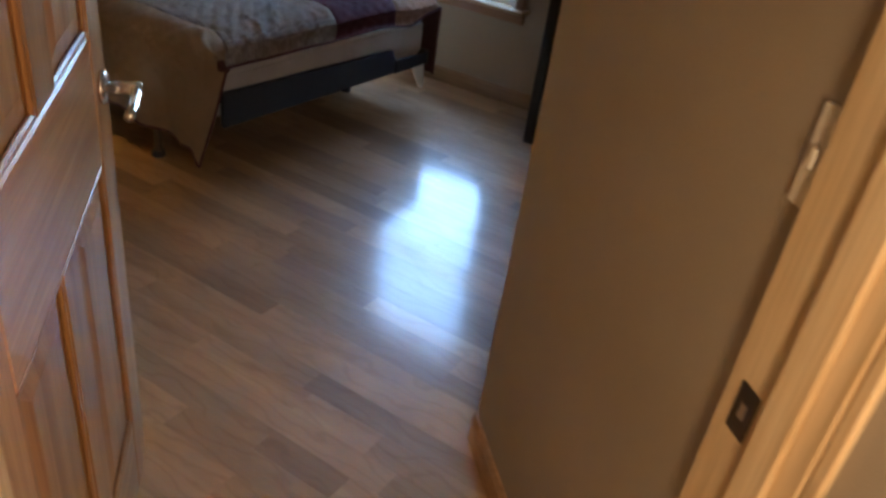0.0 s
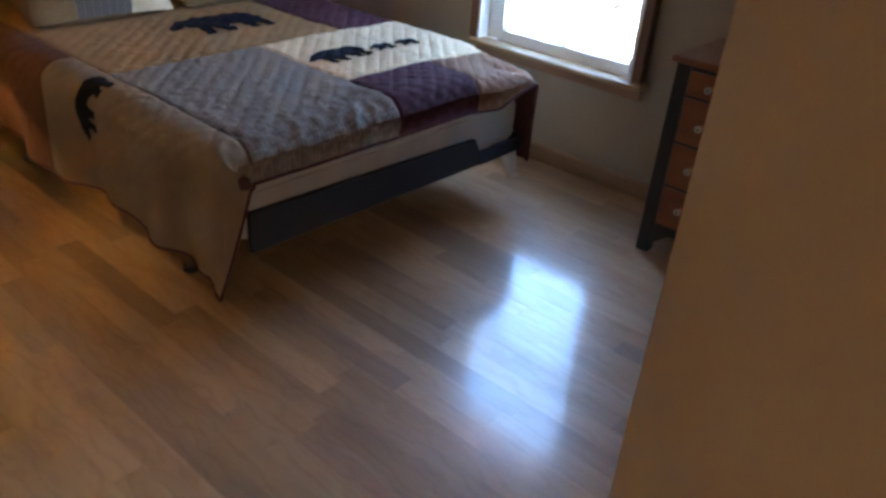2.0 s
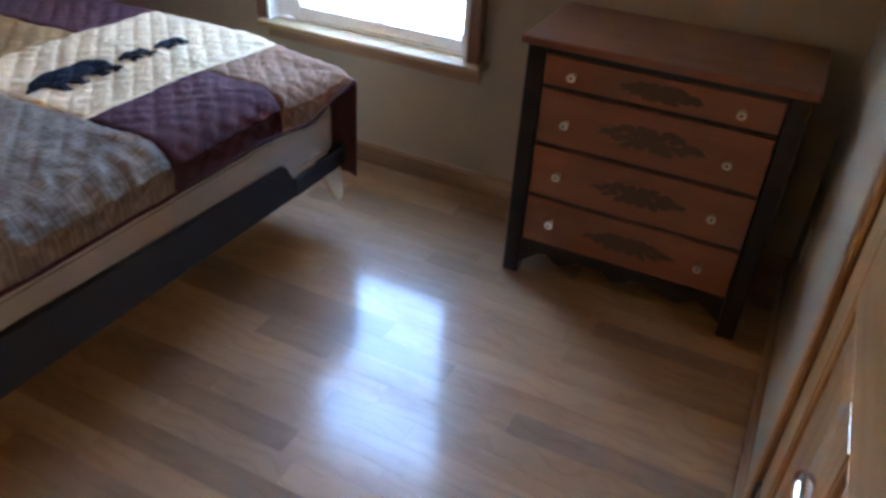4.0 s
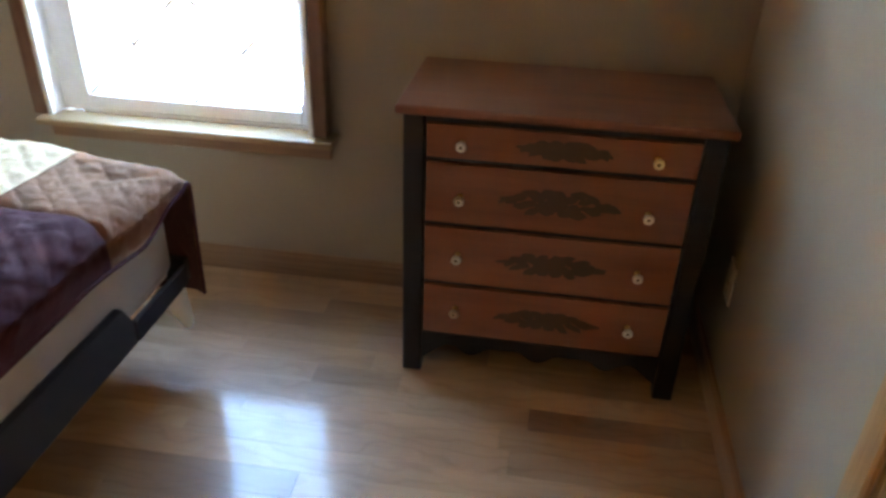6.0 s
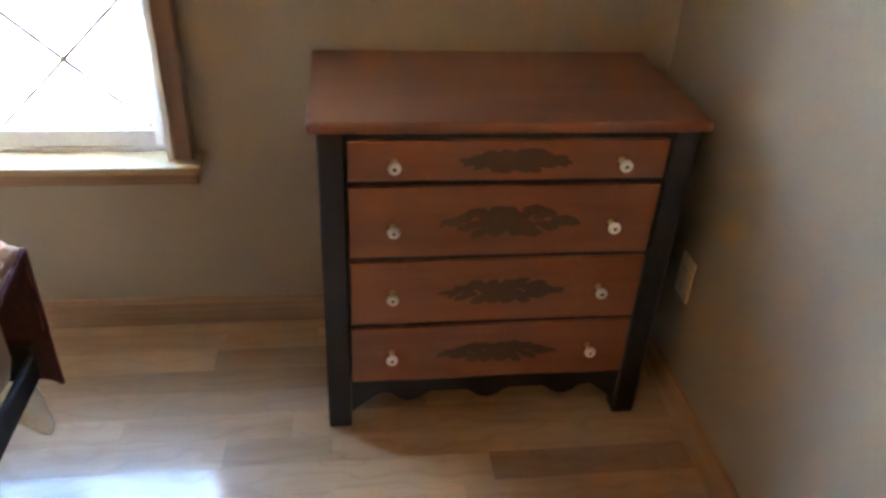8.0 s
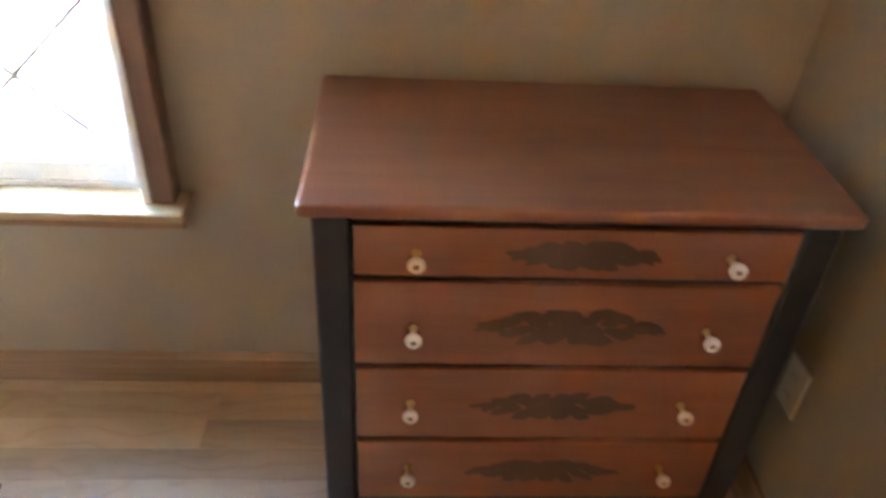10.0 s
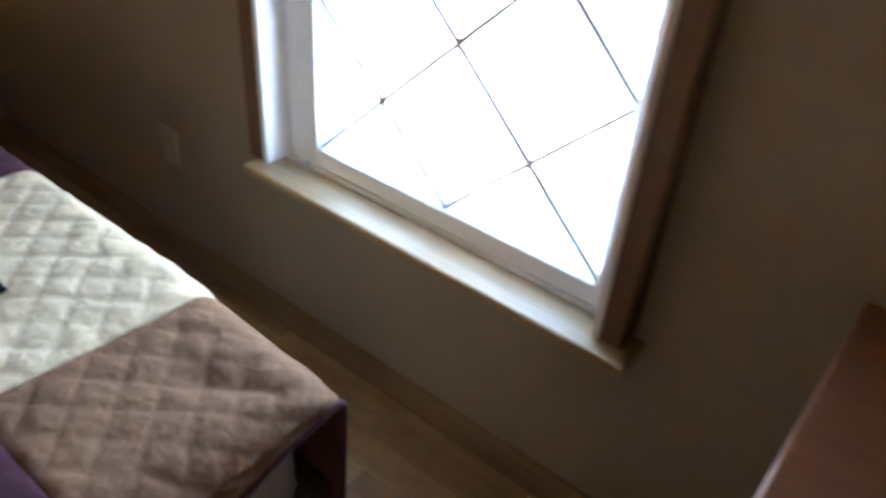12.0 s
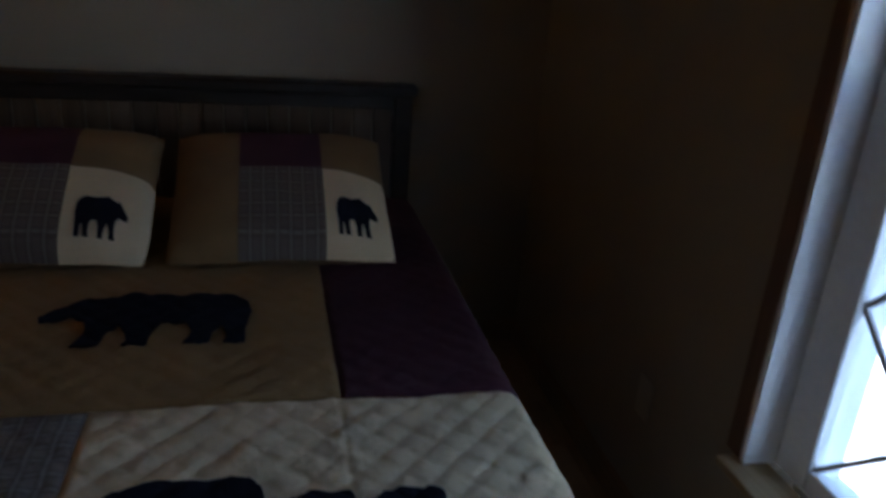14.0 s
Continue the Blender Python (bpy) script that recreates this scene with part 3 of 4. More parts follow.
def drawer(z0, z1, zk, spray, tall):
    zc = (z0 + z1) / 2
    front = part("drawer_front", box(DX0 + 0.002, DX1 - 0.002, CF + 0.002, CF + 0.022, z0, z1, 0.003, None, 2), CHERRY, chest, "cherry-stained drawer with a leaf stencil")
    rnd = random.Random(int(z0 * 1000))
    xm = (DX0 + DX1) / 2 + 0.012
    count = 30
    for k in range(count):
        f = -1 + 2 * k / (count - 1)
        # two sprays that meet in the middle and taper to the ends
        h = tall * (1 - abs(f) ** 2.4) * 0.5 * (0.62 + 0.38 * abs(math.sin(f * 3.6 + 0.25)))
        bm = bmesh.new()
        leaf(bm, xm + f * spray * 0.86 + rnd.uniform(-0.005, 0.005), zc + (-1, 0.45, -0.35, 1)[k % 4] * h * 0.62, rnd.uniform(0.034, 0.050), rnd.uniform(0.022, 0.032) * (0.5 + 0.5 * (1 - abs(f))),
             rnd.uniform(-0.5, 0.5) - 0.3 * f, CF + 0.0012 - 0.00003 * k)
        part("stencil_leaf", bm, STENCIL, front, "faded dark stencilled leaf" if k == 0 else "")
    for xk in (-1.040, -0.576):
        knob = part("knob", lathe([(0.0055, CF + 0.0015), (0.0075, CF - 0.001), (0.0045, CF - 0.004), (0.0045, CF - 0.018), (0.008, CF - 0.021)], (xk, 0, zk), "y", 16), BRASS, front, "aged brass stem", True)
        ball = part("crystal", lathe([(0.006, CF - 0.0205), (0.0108, CF - 0.0235), (0.0138, CF - 0.029), (0.0134, CF - 0.034), (0.0098, CF - 0.0380), (0.0052, CF - 0.0370), (0.0046, CF - 0.0358)], (xk, 0, zk), "y", 12), CRYSTAL, knob, "cut clear glass knob")
        ball.data.materials.append(STEEL)
        ball.data.polygons[len(ball.data.polygons) - 1].material_index = 1


drawer(0.6785, 0.7675, 0.724, 0.112, 0.056)
# Black strip in the gap under the top, put there as its shadow line.
part("top_rail", box(DX0 - 0.0003, DX1 + 0.0003, CF + 0.012, CF + 0.04, 0.760, 0.7885), BLACK, chest)
drawer(0.4965, 0.6655, 0.578, 0.160, 0.098)
drawer(0.316, 0.4835, 0.407, 0.140, 0.084)
drawer(0.144, 0.303, 0.236, 0.145, 0.078)

chest.scale = (1, 1, 0.993)

# ---- bed ----
def rounded_slab(x0, x1, y0, y1, z0, z1, r):
    """A padded slab with its foot corners rounded in plan and its edges softened."""
    pts = [(x0, y0), (x0, y1)]
    for k in range(9):
        a = math.pi / 2 * k / 8
        pts.append((x1 - r + r * math.sin(a), y1 - r + r * math.cos(a)))
    for k in range(9):
        a = math.pi / 2 * k / 8
        pts.append((x1 - r + r * math.cos(a), y0 + r - r * math.sin(a)))
    bm = prism(pts, z0, z1, "z")
    edges = [e for e in bm.edges if abs(e.verts[0].co.z - e.verts[1].co.z) < 1e-6]
    bmesh.ops.bevel(bm, geom=edges, offset=0.016, segments=3, affect="EDGES", profile=0.5)
    return bm


bed = thing("bed", (-2.8, 2.43, 0), "queen bed with a dark slatted headboard", "bed")
part("foot_rail", prism([(1.755, 0.284), (2.862, 0.272), (2.862, 0.335), (2.830, 0.388), (1.755, 0.422)], -1.792, -1.772, "x"), SLATE, bed, "dark slate foot rail")
part("foot_bracket", box(-1.790, -1.775, 2.8755, 3.15, 0.262, 0.325, 0.004), SLATE, bed, "dark slate foot rail")
part("side_rail", box(-3.80, -1.793, 1.662, 1.690, 0.25, 0.32, 0.003), DARK_WOOD, bed)
part("side_rail", box(-3.80, -1.793, 3.170, 3.198, 0.25, 0.32, 0.003), DARK_WOOD, bed)
part("cross_slat", box(-3.80, -1.80, 2.38, 2.48, 0.255, 0.285, 0.002), DARK_WOOD, bed)
for x, y in ((-2.22, 1.80), (-2.22, 3.06), (-3.5, 1.80), (-3.5, 3.06), (-2.8, 2.43)):
    leg = part("leg", lathe([(0.022, 0.028), (0.016, 0.035), (0.016, 0.249)], (x, y, 0), "z", 14), STEEL, bed)
    part("glide", lathe([(0.026, 0.0), (0.03, 0.006), (0.026, 0.0275)], (x, y, 0), "z", 16), BLACK, leg)
guard = bmesh.new()
rows = []
for k in range(7):
    f = k / 6
    z = 0.2715 - 0.115 * f
    rows.append([guard.verts.new((-1.797 + 0.02 * f + 0.012 * math.sin(3 * m / 5), 3.035 + (0.115 - 0.07 * f) * m / 5 + 0.055 * f, z - 0.012 * f * math.sin(m))) for m in range(6)])
for a, c in zip(rows, rows[1:]):
    for m in range(5):
        guard.faces.new((a[m], a[m + 1], c[m + 1], c[m]))
g = part("dust_cover_corner", guard, CASTER, bed, "loose white corner of the dust cover", True)
g.modifiers.new("thickness", "SOLIDIFY").thickness = 0.003
HB = -3.86
for y0 in (1.655, 3.105):
    part("headboard_post", box(HB - 0.03, HB + 0.03, y0, y0 + 0.06, 0, 0.990, 0.005), DARK_WOOD, bed)
part("headboard_rail", box(HB - 0.036, HB + 0.036, 1.640, 3.180, 0.9905, 1.028, 0.008), DARK_WOOD, bed)
part("headboard_rail", box(HB - 0.02, HB + 0.02, 1.7155, 3.1045, 0.945, 0.990, 0.004), DARK_WOOD, bed)
part("headboard_rail", box(HB - 0.02, HB + 0.02, 1.7155, 3.1045, 0.42, 0.50, 0.004), DARK_WOOD, bed)
nb = 20
for k in range(nb):
    y0 = 1.716 + k * (1.388 / nb)
    part("headboard_board", box(HB - 0.009, HB + 0.007, y0 + 0.002, y0 + 1.388 / nb - 0.002, 0.5005, 0.9445, 0.003), BOARD_WOOD, bed)

spring = part("box_spring", rounded_slab(-3.80, -1.800, 1.675, 3.182, 0.321, 0.470, 0.095), TICKING)
tagged(spring, "pale ticking box spring on the dark bed frame", "box spring")
part("piping", tube([(-3.79, 1.674, 0.336), (-1.896, 1.674, 0.336), (-1.827, 1.702, 0.336), (-1.799, 1.771, 0.336), (-1.799, 3.086, 0.336), (-1.827, 3.155, 0.336), (-1.896, 3.183, 0.336), (-3.79, 3.183, 0.336)], 0.003, 8), TICKING, spring)
mattress = part("mattress", rounded_slab(-3.80, -1.806, 1.680, 3.152, 0.4705, 0.584, 0.105), TICKING)
tagged(mattress, "pale mattress under the patchwork quilt", "mattress")

# ---- quilt ----
YC, ZT, XF, FLAT, RAD = 2.416, 0.650, -1.838, 0.705, 0.080
ARC = RAD * math.pi / 2
U_FOOT, V_S, V_N = -(ARC + 0.050), -(FLAT + ARC + 0.355), FLAT + ARC + 0.365


def roll_over(d):
    """How far a cloth goes out and down after d metres past an edge."""
    if d <= 0:
        return 0.0, 0.0
    if d < ARC:
        return RAD * math.sin(d / RAD), RAD * (1 - math.cos(d / RAD))
    return RAD, RAD + d - ARC


def ease(f):
    f = max(0.0, min(1.0, f))
    return f * f * (3 - 2 * f)


def quilt_at(u, v):
    side = -1 if v < 0 else 1
    dv = abs(v) - FLAT
    oy, down = roll_over(dv)
    ox, fdown = roll_over(-u)
    w = ease(dv / ARC)
    if u >= 0:
        x = XF - u
    else:
        x = XF + ox * (1 - w) + RAD * (u / U_FOOT) * w * (1 if side > 0 else 1 - 0.35 * ease(max(0.0, dv - ARC) / 0.36))
    y = YC + side * (min(abs(v), FLAT) + oy)
    hang = max(0.0, down - RAD) / 0.36
    if side < 0 and u < 0:
        # the side cloth wraps round the corner of the foot and opens towards its tip
        turn = oy / RAD * (1 - min(1.0, 1.02 * hang))
        x += (XF + ox + 0.012 - x) * turn
        y += turn * (RAD * (1 - math.cos(min(-u, ARC) / RAD)) + max(0.0, -u - ARC))
    if side > 0:
        fdown *= 1 - 0.45 * ease((v - 0.50) / 0.2)
    fold = 0.020 * hang * math.sin(u * 9.0 + 1.2 * side) + 0.013 * hang * math.sin(u * 21.0 + 2.0 + hang)
    fold += 0.022 * hang * math.sin(u * 34.0 + 0.6) * math.exp(-((u - 0.13) / 0.16) ** 2) if side < 0 else 0.0
    near = math.exp(-((u + 0.05) / 0.13) ** 2)
    y += side * (0.006 * hang + fold * (1 - 0.55 * near) - (0.010 * hang * near if side < 0 else 0))
    z = ZT - max(down, fdown) if side < 0 and u < 0 else ZT - down - fdown * (1 - w)
    if side < 0:
        z -= 0.045 * hang * math.exp(-((u + 0.16) / 0.07) ** 2)
        z += 0.045 * hang * ease((u - 0.05) / 0.25) + 0.02 * hang * math.sin(u * 5.0)
    y -= 0.020 * ease(u / 0.5) * w if side > 0 else 0.0
    if side > 0:
        along_fold = (u - 0.02) * 0.78 - (v - 0.655) * 0.62
        across_fold = (u - 0.02) * 0.62 + (v - 0.655) * 0.78
        z -= 0.013 * math.exp(-(across_fold / 0.026) ** 2) * math.exp(-(along_fold / 0.075) ** 4)
    z -= 0.040 * ease((0.34 - u) / 0.34) * ease((v - 0.25) / 0.45) * (1 - hang if hang < 1 else 0)
    z += 0.006 * noise.noise(Vector((u * 3.1, v * 3.1, 0.4))) + 0.003 * noise.noise(Vector((u * 9, v * 9, 2.4)))
    return Vector((x, y, z))


def quilt_normal(u, v):
    e = 0.004
    n = (quilt_at(u + e, v) - quilt_at(u - e, v)).cross(quilt_at(u, v + e) - quilt_at(u, v - e))
    n.normalize()
    return -n if n.z < -0.2 or (abs(n.z) <= 0.2 and n.y * (1 if v > 0 else -1) < 0 and abs(n.y) > abs(n.x)) else n


def crinkle(u, v):
    """Small puckers that the washing drew along the stitched lines."""
    a = noise.noise(Vector(((u + v) * 26, (u - v) * 75, 2.2)))
    b = noise.noise(Vector(((u + v) * 75, (u - v) * 26, 5.4)))
    pucker = 0.0
    if 0.19 < u < 0.71 and abs(v - 0.395) < 0.1:
        # the cream patch is pieced along this line
        d = (v - 0.395) / 0.022
        pucker = math.exp(-d * d) * (0.0045 * noise.noise(Vector((u * 70, v * 30, 8.8))) + 0.0015) - 0.0035 * math.exp(-((v - 0.395) / 0.0045) ** 2)
    return 0.0024 * max(a, b) - 0.0006 + pucker


def puff(u, v, rect):
    k = math.pi / 0.052
    s = abs(math.sin(k * (u + v) * R2) * math.sin(k * (u - v) * R2)) ** 0.24
    seam = min(u - rect[0], rect[1] - u, v - rect[2], rect[3] - v)
    return (0.0078 - 0.0042 * ease((abs(v) - FLAT + 0.05) / ARC)) * s * ease(seam / 0.016 + 0.1) + 0.0020 * noise.noise(Vector((u * 34, v * 34, 7.7))) + crinkle(u, v)


def quilt_patch(name, u0, u1, v0, v1, material, label, step=0.0076, rumple=0.0):
    bm = bmesh.new()
    nu, nv = max(2, int((u1 - u0) / step)), max(2, int((v1 - v0) / step))
    rows = []
    for i in range(nu + 1):
        row = []
        for k in range(nv + 1):
            u, v = u0 + (u1 - u0) * i / nu, v0 + (v1 - v0) * k / nv
            p = quilt_at(u, v) + quilt_normal(u, v) * (puff(u, v, (u0, u1, v0, v1)) + rumple * ease((0.42 - u) / 0.4) * noise.turbulence(Vector((u * 11, v * 19, 3.1)), 3, False))
            row.append(bm.verts.new(p))
        rows.append(row)
    for i in range(nu):
        for k in range(nv):
            bm.faces.new((rows[i][k], rows[i + 1][k], rows[i + 1][k + 1], rows[i][k + 1]))
    ob = part(name, bm, material, quilt, label, True)
    um, vm = u0 + (u1 - u0) * (nu // 2 + 0.5) / nu, v0 + (v1 - v0) * (nv // 2 + 0.5) / nv
    if quilt_normal(um, vm).dot(ob.data.polygons[(nu // 2) * nv + nv // 2].normal) < 0:
        ob.data.flip_normals()
    sol = ob.modifiers.new("thickness", "SOLIDIFY")
    sol.thickness, sol.offset = 0.006, -1
    ob.data.materials.append(BACKING)
    sol.material_offset = 1
    return ob


quilt = thing("quilt", (-2.6, 2.43, ZT), "rustic patchwork quilt with navy bears draped over the bed", "quilt")
U_HEAD = 1.955
quilt_patch("patch", 0.19, 0.71, -0.04, V_N, CREAM, "cream diamond-quilted patch", 0.0052)
quilt_patch("patch", 0.71, U_HEAD, 0.40, V_N, PLUM, "dark plum patch")
quilt_patch("patch", 0.71, U_HEAD, -0.66, 0.40, TAN, "golden tan patch")
quilt_patch("patch", U_FOOT, 0.71, -0.66, -0.04, PLAID, "grey-brown plaid patch", 0.0070, 0.009)
quilt_patch("patch", U_FOOT, 0.19, -0.04, 0.39, PLUM, "dark plum patch at the foot")
quilt_patch("patch", U_FOOT, 0.19, 0.39, V_N, MOCHA, "mocha brown corner patch", 0.0052)
quilt_patch("patch", U_FOOT, 0.96, V_S, -0.66, BEIGE, "beige side patch hanging to the floor")
quilt_patch("patch", 0.96, U_HEAD, V_S, -0.66, BROWN, "russet side patch")


def along(u0, v0, u1, v1, n, lift=0.0):
    return [quilt_at(u0 + (u1 - u0) * k / n, v0 + (v1 - v0) * k / n) + quilt_normal(u0 + (u1 - u0) * k / n, v0 + (v1 - v0) * k / n) * lift for k in range(n + 1)]


for run in ((U_FOOT, V_S, U_FOOT, V_N, 160), (U_FOOT, V_S, U_HEAD, V_S, 120), (U_FOOT, V_N, U_HEAD, V_N, 120)):
    part("binding", tube(along(*run), 0.0052, 8), PLUM, quilt, "dark bound edge", True)

BEAR = [(0.00, .30), (0.02, .40), (.08, .47), (.2, .50), (.35, .48), (.5, .50), (.6, .52), (.68, .48), (.78, .45), (.82, .47), (.85, .43), (.92, .36), (1.0, .28), (.99, .24),
        (.92, .24), (.84, .26), (.78, .22), (.76, .12), (.78, .04), (.80, .0), (.69, .0), (.66, .12), (.62, .18), (.58, .1), (.56, .03), (.58, 0), (.47, 0), (.46, .12),
        (.42, .2), (.32, .2), (.28, .12), (.29, .04), (.31, .0), (.2, 0), (.18, .1), (.14, .16), (.12, .08), (.12, .02), (.13, 0), (.03, 0), (.03, .15)]


def bear(parent, place, label):
    """A felt bear cut-out; place turns the outline's (p, q) and a lift into a place on the cloth."""
    bm = bmesh.new()
    bm.faces.new([bm.verts.new((p, q, 0)) for p, q in BEAR])
    bmesh.ops.triangulate(bm, faces=bm.faces[:])
    bmesh.ops.subdivide_edges(bm, edges=bm.edges[:], cuts=7, use_grid_fill=True)
    for v in bm.verts:
        v.co = place(v.co.x, v.co.y)
    ob = part("bear_patch", bm, NAVY, parent, label)
    sol = ob.modifiers.new("thickness", "SOLIDIFY")
    sol.thickness, sol.offset = 0.004, 0
    return ob


def on_quilt(u0, v0, du, dv, pu, pv, lift=0.0055):
    """p runs along (pu, pv) and q along (du, dv), in metres on the quilt, close over its quilted relief."""
    def place(p, q):
        u, v = u0 + p * pu + q * du, v0 + p * pv + q * dv
        return quilt_at(u, v) + quilt_normal(u, v) * (lift + puff(u, v, (-9, 9, -9, 9)))
    return place


bear(quilt, on_quilt(0.360, 0.260, 0.265, 0.0, 0.0, -0.272), "navy felt mother bear")
bear(quilt, on_quilt(0.373, 0.397, 0.130, 0.0, 0.0, -0.115), "navy felt bear cub")
bear(quilt, on_quilt(0.373, 0.535, 0.120, 0.0, 0.0, -0.115), "navy felt bear cub")
bear(quilt, on_quilt(0.936, 0.232, 0.480, 0.0, 0.0, -0.440), "large navy felt bear")
bear(quilt, on_quilt(0.575, -0.700, 0.240, 0.0, 0.0, -0.25), "navy felt bear on the hanging side")


# ---- pillows ----
def pillow(yc, half, label):
    p0 = thing("pillow", (-3.50, yc, 0.66), label, "pillow", "pillows on the bed")
    foot, head = Vector((-3.150, yc, 0.672)), Vector((-3.620, yc, 0.892))
    mid, up = (foot + head) / 2, (head - foot) / 2
    nrm = Vector((up.z, 0, -up.x)).normalized()

    def at(a, b, side, lift=0.0):
        ra, rb = 1 - abs(a) ** 3.2, 1 - abs(b) ** 3.2
        thick = 0.092 * max(0.0, ra * rb) ** 0.5 * side
        pinch = 1 - 0.05 * (1 - abs(a)) * abs(b) ** 4
        c = Vector((0, half * a * (1 - 0.02 * (1 - b * b) - 0.05 * max(0.0, -b) ** 5 * (1 if yc < 2.3 else 0.2)), 0))
        w = 0.006 * noise.noise(Vector((a * 3 + yc * 7, b * 3, side)))
        return mid + up * b * (1 - 0.03 * (1 - a * a) - 0.06 * abs(a) ** 6 * (1 if b > 0 else 0.3)) * pinch + c + nrm * (thick + w + lift)

    def sheet(name, a0, a1, b0, b1, side, material, lab=""):
        bm = bmesh.new()
        n = 18
        g = [[bm.verts.new(at(a0 + (a1 - a0) * i / n, b0 + (b1 - b0) * k / n, side)) for k in range(n + 1)] for i in range(n + 1)]
        for i in range(n):
            for k in range(n):
                bm.faces.new((g[i][k], g[i + 1][k], g[i + 1][k + 1], g[i][k + 1]))
        return part(name, bm, material, p0, lab, True)

    sheet("pillow_back", -1, 1, -1, 1, -1, OCHRE)
    sheet("patch", -1, -0.40, -1, 1, 1, OCHRE, "golden brown patch")
    sheet("patch", -0.40, 0.37, 0.08, 1, 1, PLUM, "dark plum patch")
    sheet("patch", -0.40, 0.37, -1, 0.08, 1, PLAID_DARK, "brown plaid patch")
    sheet("patch", 0.37, 1, 0.05, 1, 1, OCHRE, "golden brown patch")
    sheet("patch", 0.37, 1, -1, 0.05, 1, CREAM, "cream patch")
    bear(p0, lambda p, q: at(0.47 + p * 0.38, -0.84 + q * 0.92, 1, 0.004), "small navy felt bear")


pillow(2.726, 0.292, "patchwork pillow sham with a bear leaning on the headboard")
pillow(2.080, 0.318, "patchwork pillow sham with a bear leaning on the headboard")

# ---- bedside table and lamp ----
stand = thing("nightstand", (-3.66, 1.12, 0), "dark wooden nightstand beside the bed", "nightstand")
part("top", box(-3.90, -3.42, 0.89, 1.35, 0.52, 0.545, 0.006), DARK_WOOD, stand)
for x in (-3.88, -3.48):
    for y in (0.91, 1.29):
        part("leg", box(x, x + 0.04, y, y + 0.04, 0, 0.5195, 0.004), DARK_WOOD, stand)
part("drawer_front", box(-3.452, -3.436, 0.955, 1.285, 0.37, 0.505, 0.003), DARK_WOOD, stand)
part("back_panel", box(-3.865, -3.855, 0.951, 1.289, 0.36, 0.5195), DARK_WOOD, stand)
lamp = thing("table_lamp", (-3.66, 1.12, 0.545), "lit bedside lamp with a warm fabric shade", "lamp")
part("lamp_base", lathe([(0.07, 0.5455), (0.072, 0.56), (0.03, 0.575), (0.025, 0.60), (0.05, 0.66), (0.035, 0.72), (0.012, 0.74), (0.012, 0.80)], (-3.66, 1.12, 0), "z", 24), BRASS, lamp, "", True)
sm, snt, sb = nodes_of("lamp_shade_cloth")
tr = snt.nodes.new("ShaderNodeBsdfTranslucent")
tr.inputs["Color"].default_value = (0.8, 0.55, 0.28, 1)
ms = snt.nodes.new("ShaderNodeMixShader")
ms.inputs[0].default_value = 0.24
sb.inputs["Base Color"].default_value = (0.7, 0.55, 0.36, 1)
sb.inputs["Roughness"].default_value = 0.9
snt.links.new(sb.outputs[0], ms.inputs[1])
snt.links.new(tr.outputs[0], ms.inputs[2])
snt.links.new(ms.outputs[0], snt.nodes["Material Output"].inputs["Surface"])
b = bmesh.new()
n = 32
for r0, z0, r1, z1 in ((0.15, 0.77, 0.10, 0.98),):
    lo = [b.verts.new((-3.66 + r0 * math.cos(2 * math.pi * k / n), 1.12 + r0 * math.sin(2 * math.pi * k / n), z0)) for k in range(n)]
    hi = [b.verts.new((-3.66 + r1 * math.cos(2 * math.pi * k / n), 1.12 + r1 * math.sin(2 * math.pi * k / n), z1)) for k in range(n)]
    for k in range(n):
        b.faces.new((lo[k], lo[(k + 1) % n], hi[(k + 1) % n], hi[k]))
shade = part("shade", b, sm, lamp, "warm fabric shade", True)
shade.modifiers.new("thickness", "SOLIDIFY").thickness = 0.002
part("shade_ring", lathe([(0.012, 0.80), (0.012, 0.805), (0.102, 0.802), (0.102, 0.798)], (-3.66, 1.12, 0.0), "z", 4), BRASS, lamp)

# unseen wall lamp behind the walk's start, made up to carry the hall bulb
sconce = thing("unseen_wall_lamp", (*HALL_LAMP, 1.22), "unseen brass wall lamp added for the hallway's warm light", "lamp")
part("lamp_base", sbox(-0.849, -0.825, 0.275, 0.395, 1.00, 1.12, 0.004), BRASS, sconce)
part("arm", tube([(*uv(-0.825, 0.335), 1.05), (*uv(-0.66, 0.335), 1.03), (*uv(-0.52, 0.335), 1.05), (*uv(-0.505, 0.335), 1.10)], 0.008, 10), BRASS, sconce, "", True)

# ---- outlet, switch, floor vent ----
outlet = thing("wall_outlet", (EAST, 3.315, 0.350), "cream plastic wall outlet beside the chest", "outlet")
part("cover_plate", box(EAST - 0.0065, EAST - 0.0002, 3.280, 3.350, 0.292, 0.408, 0.002), PLATE, outlet)
for z in (0.328, 0.372):
    s = part("socket", box(EAST - 0.0082, EAST - 0.0066, 3.299, 3.331, z - 0.014, z + 0.014, 0.0006), PLATE, outlet)
    for y in (3.308, 3.322):
        part("slot", box(EAST - 0.0086, EAST - 0.0083, y - 0.001, y + 0.001, z - 0.005, z + 0.005), BLACK, s)
switch = thing("light_switch", (*uv(U_DOOR + 0.05, V_WALL), 1.12), "cream plastic light switch beside the bedroom door", "light switch")
part("cover_plate", sbox(U_DOOR + 0.0125, U_DOOR + 0.048, V_WALL - 0.0065, V_WALL - 0.0002, 1.147, 1.263, 0.002), PLATE, switch)
part("toggle", sbox(U_DOOR + 0.024, U_DOOR + 0.034, V_WALL - 0.014, V_WALL - 0.0066, 1.193, 1.217, 0.002), PLATE, switch)
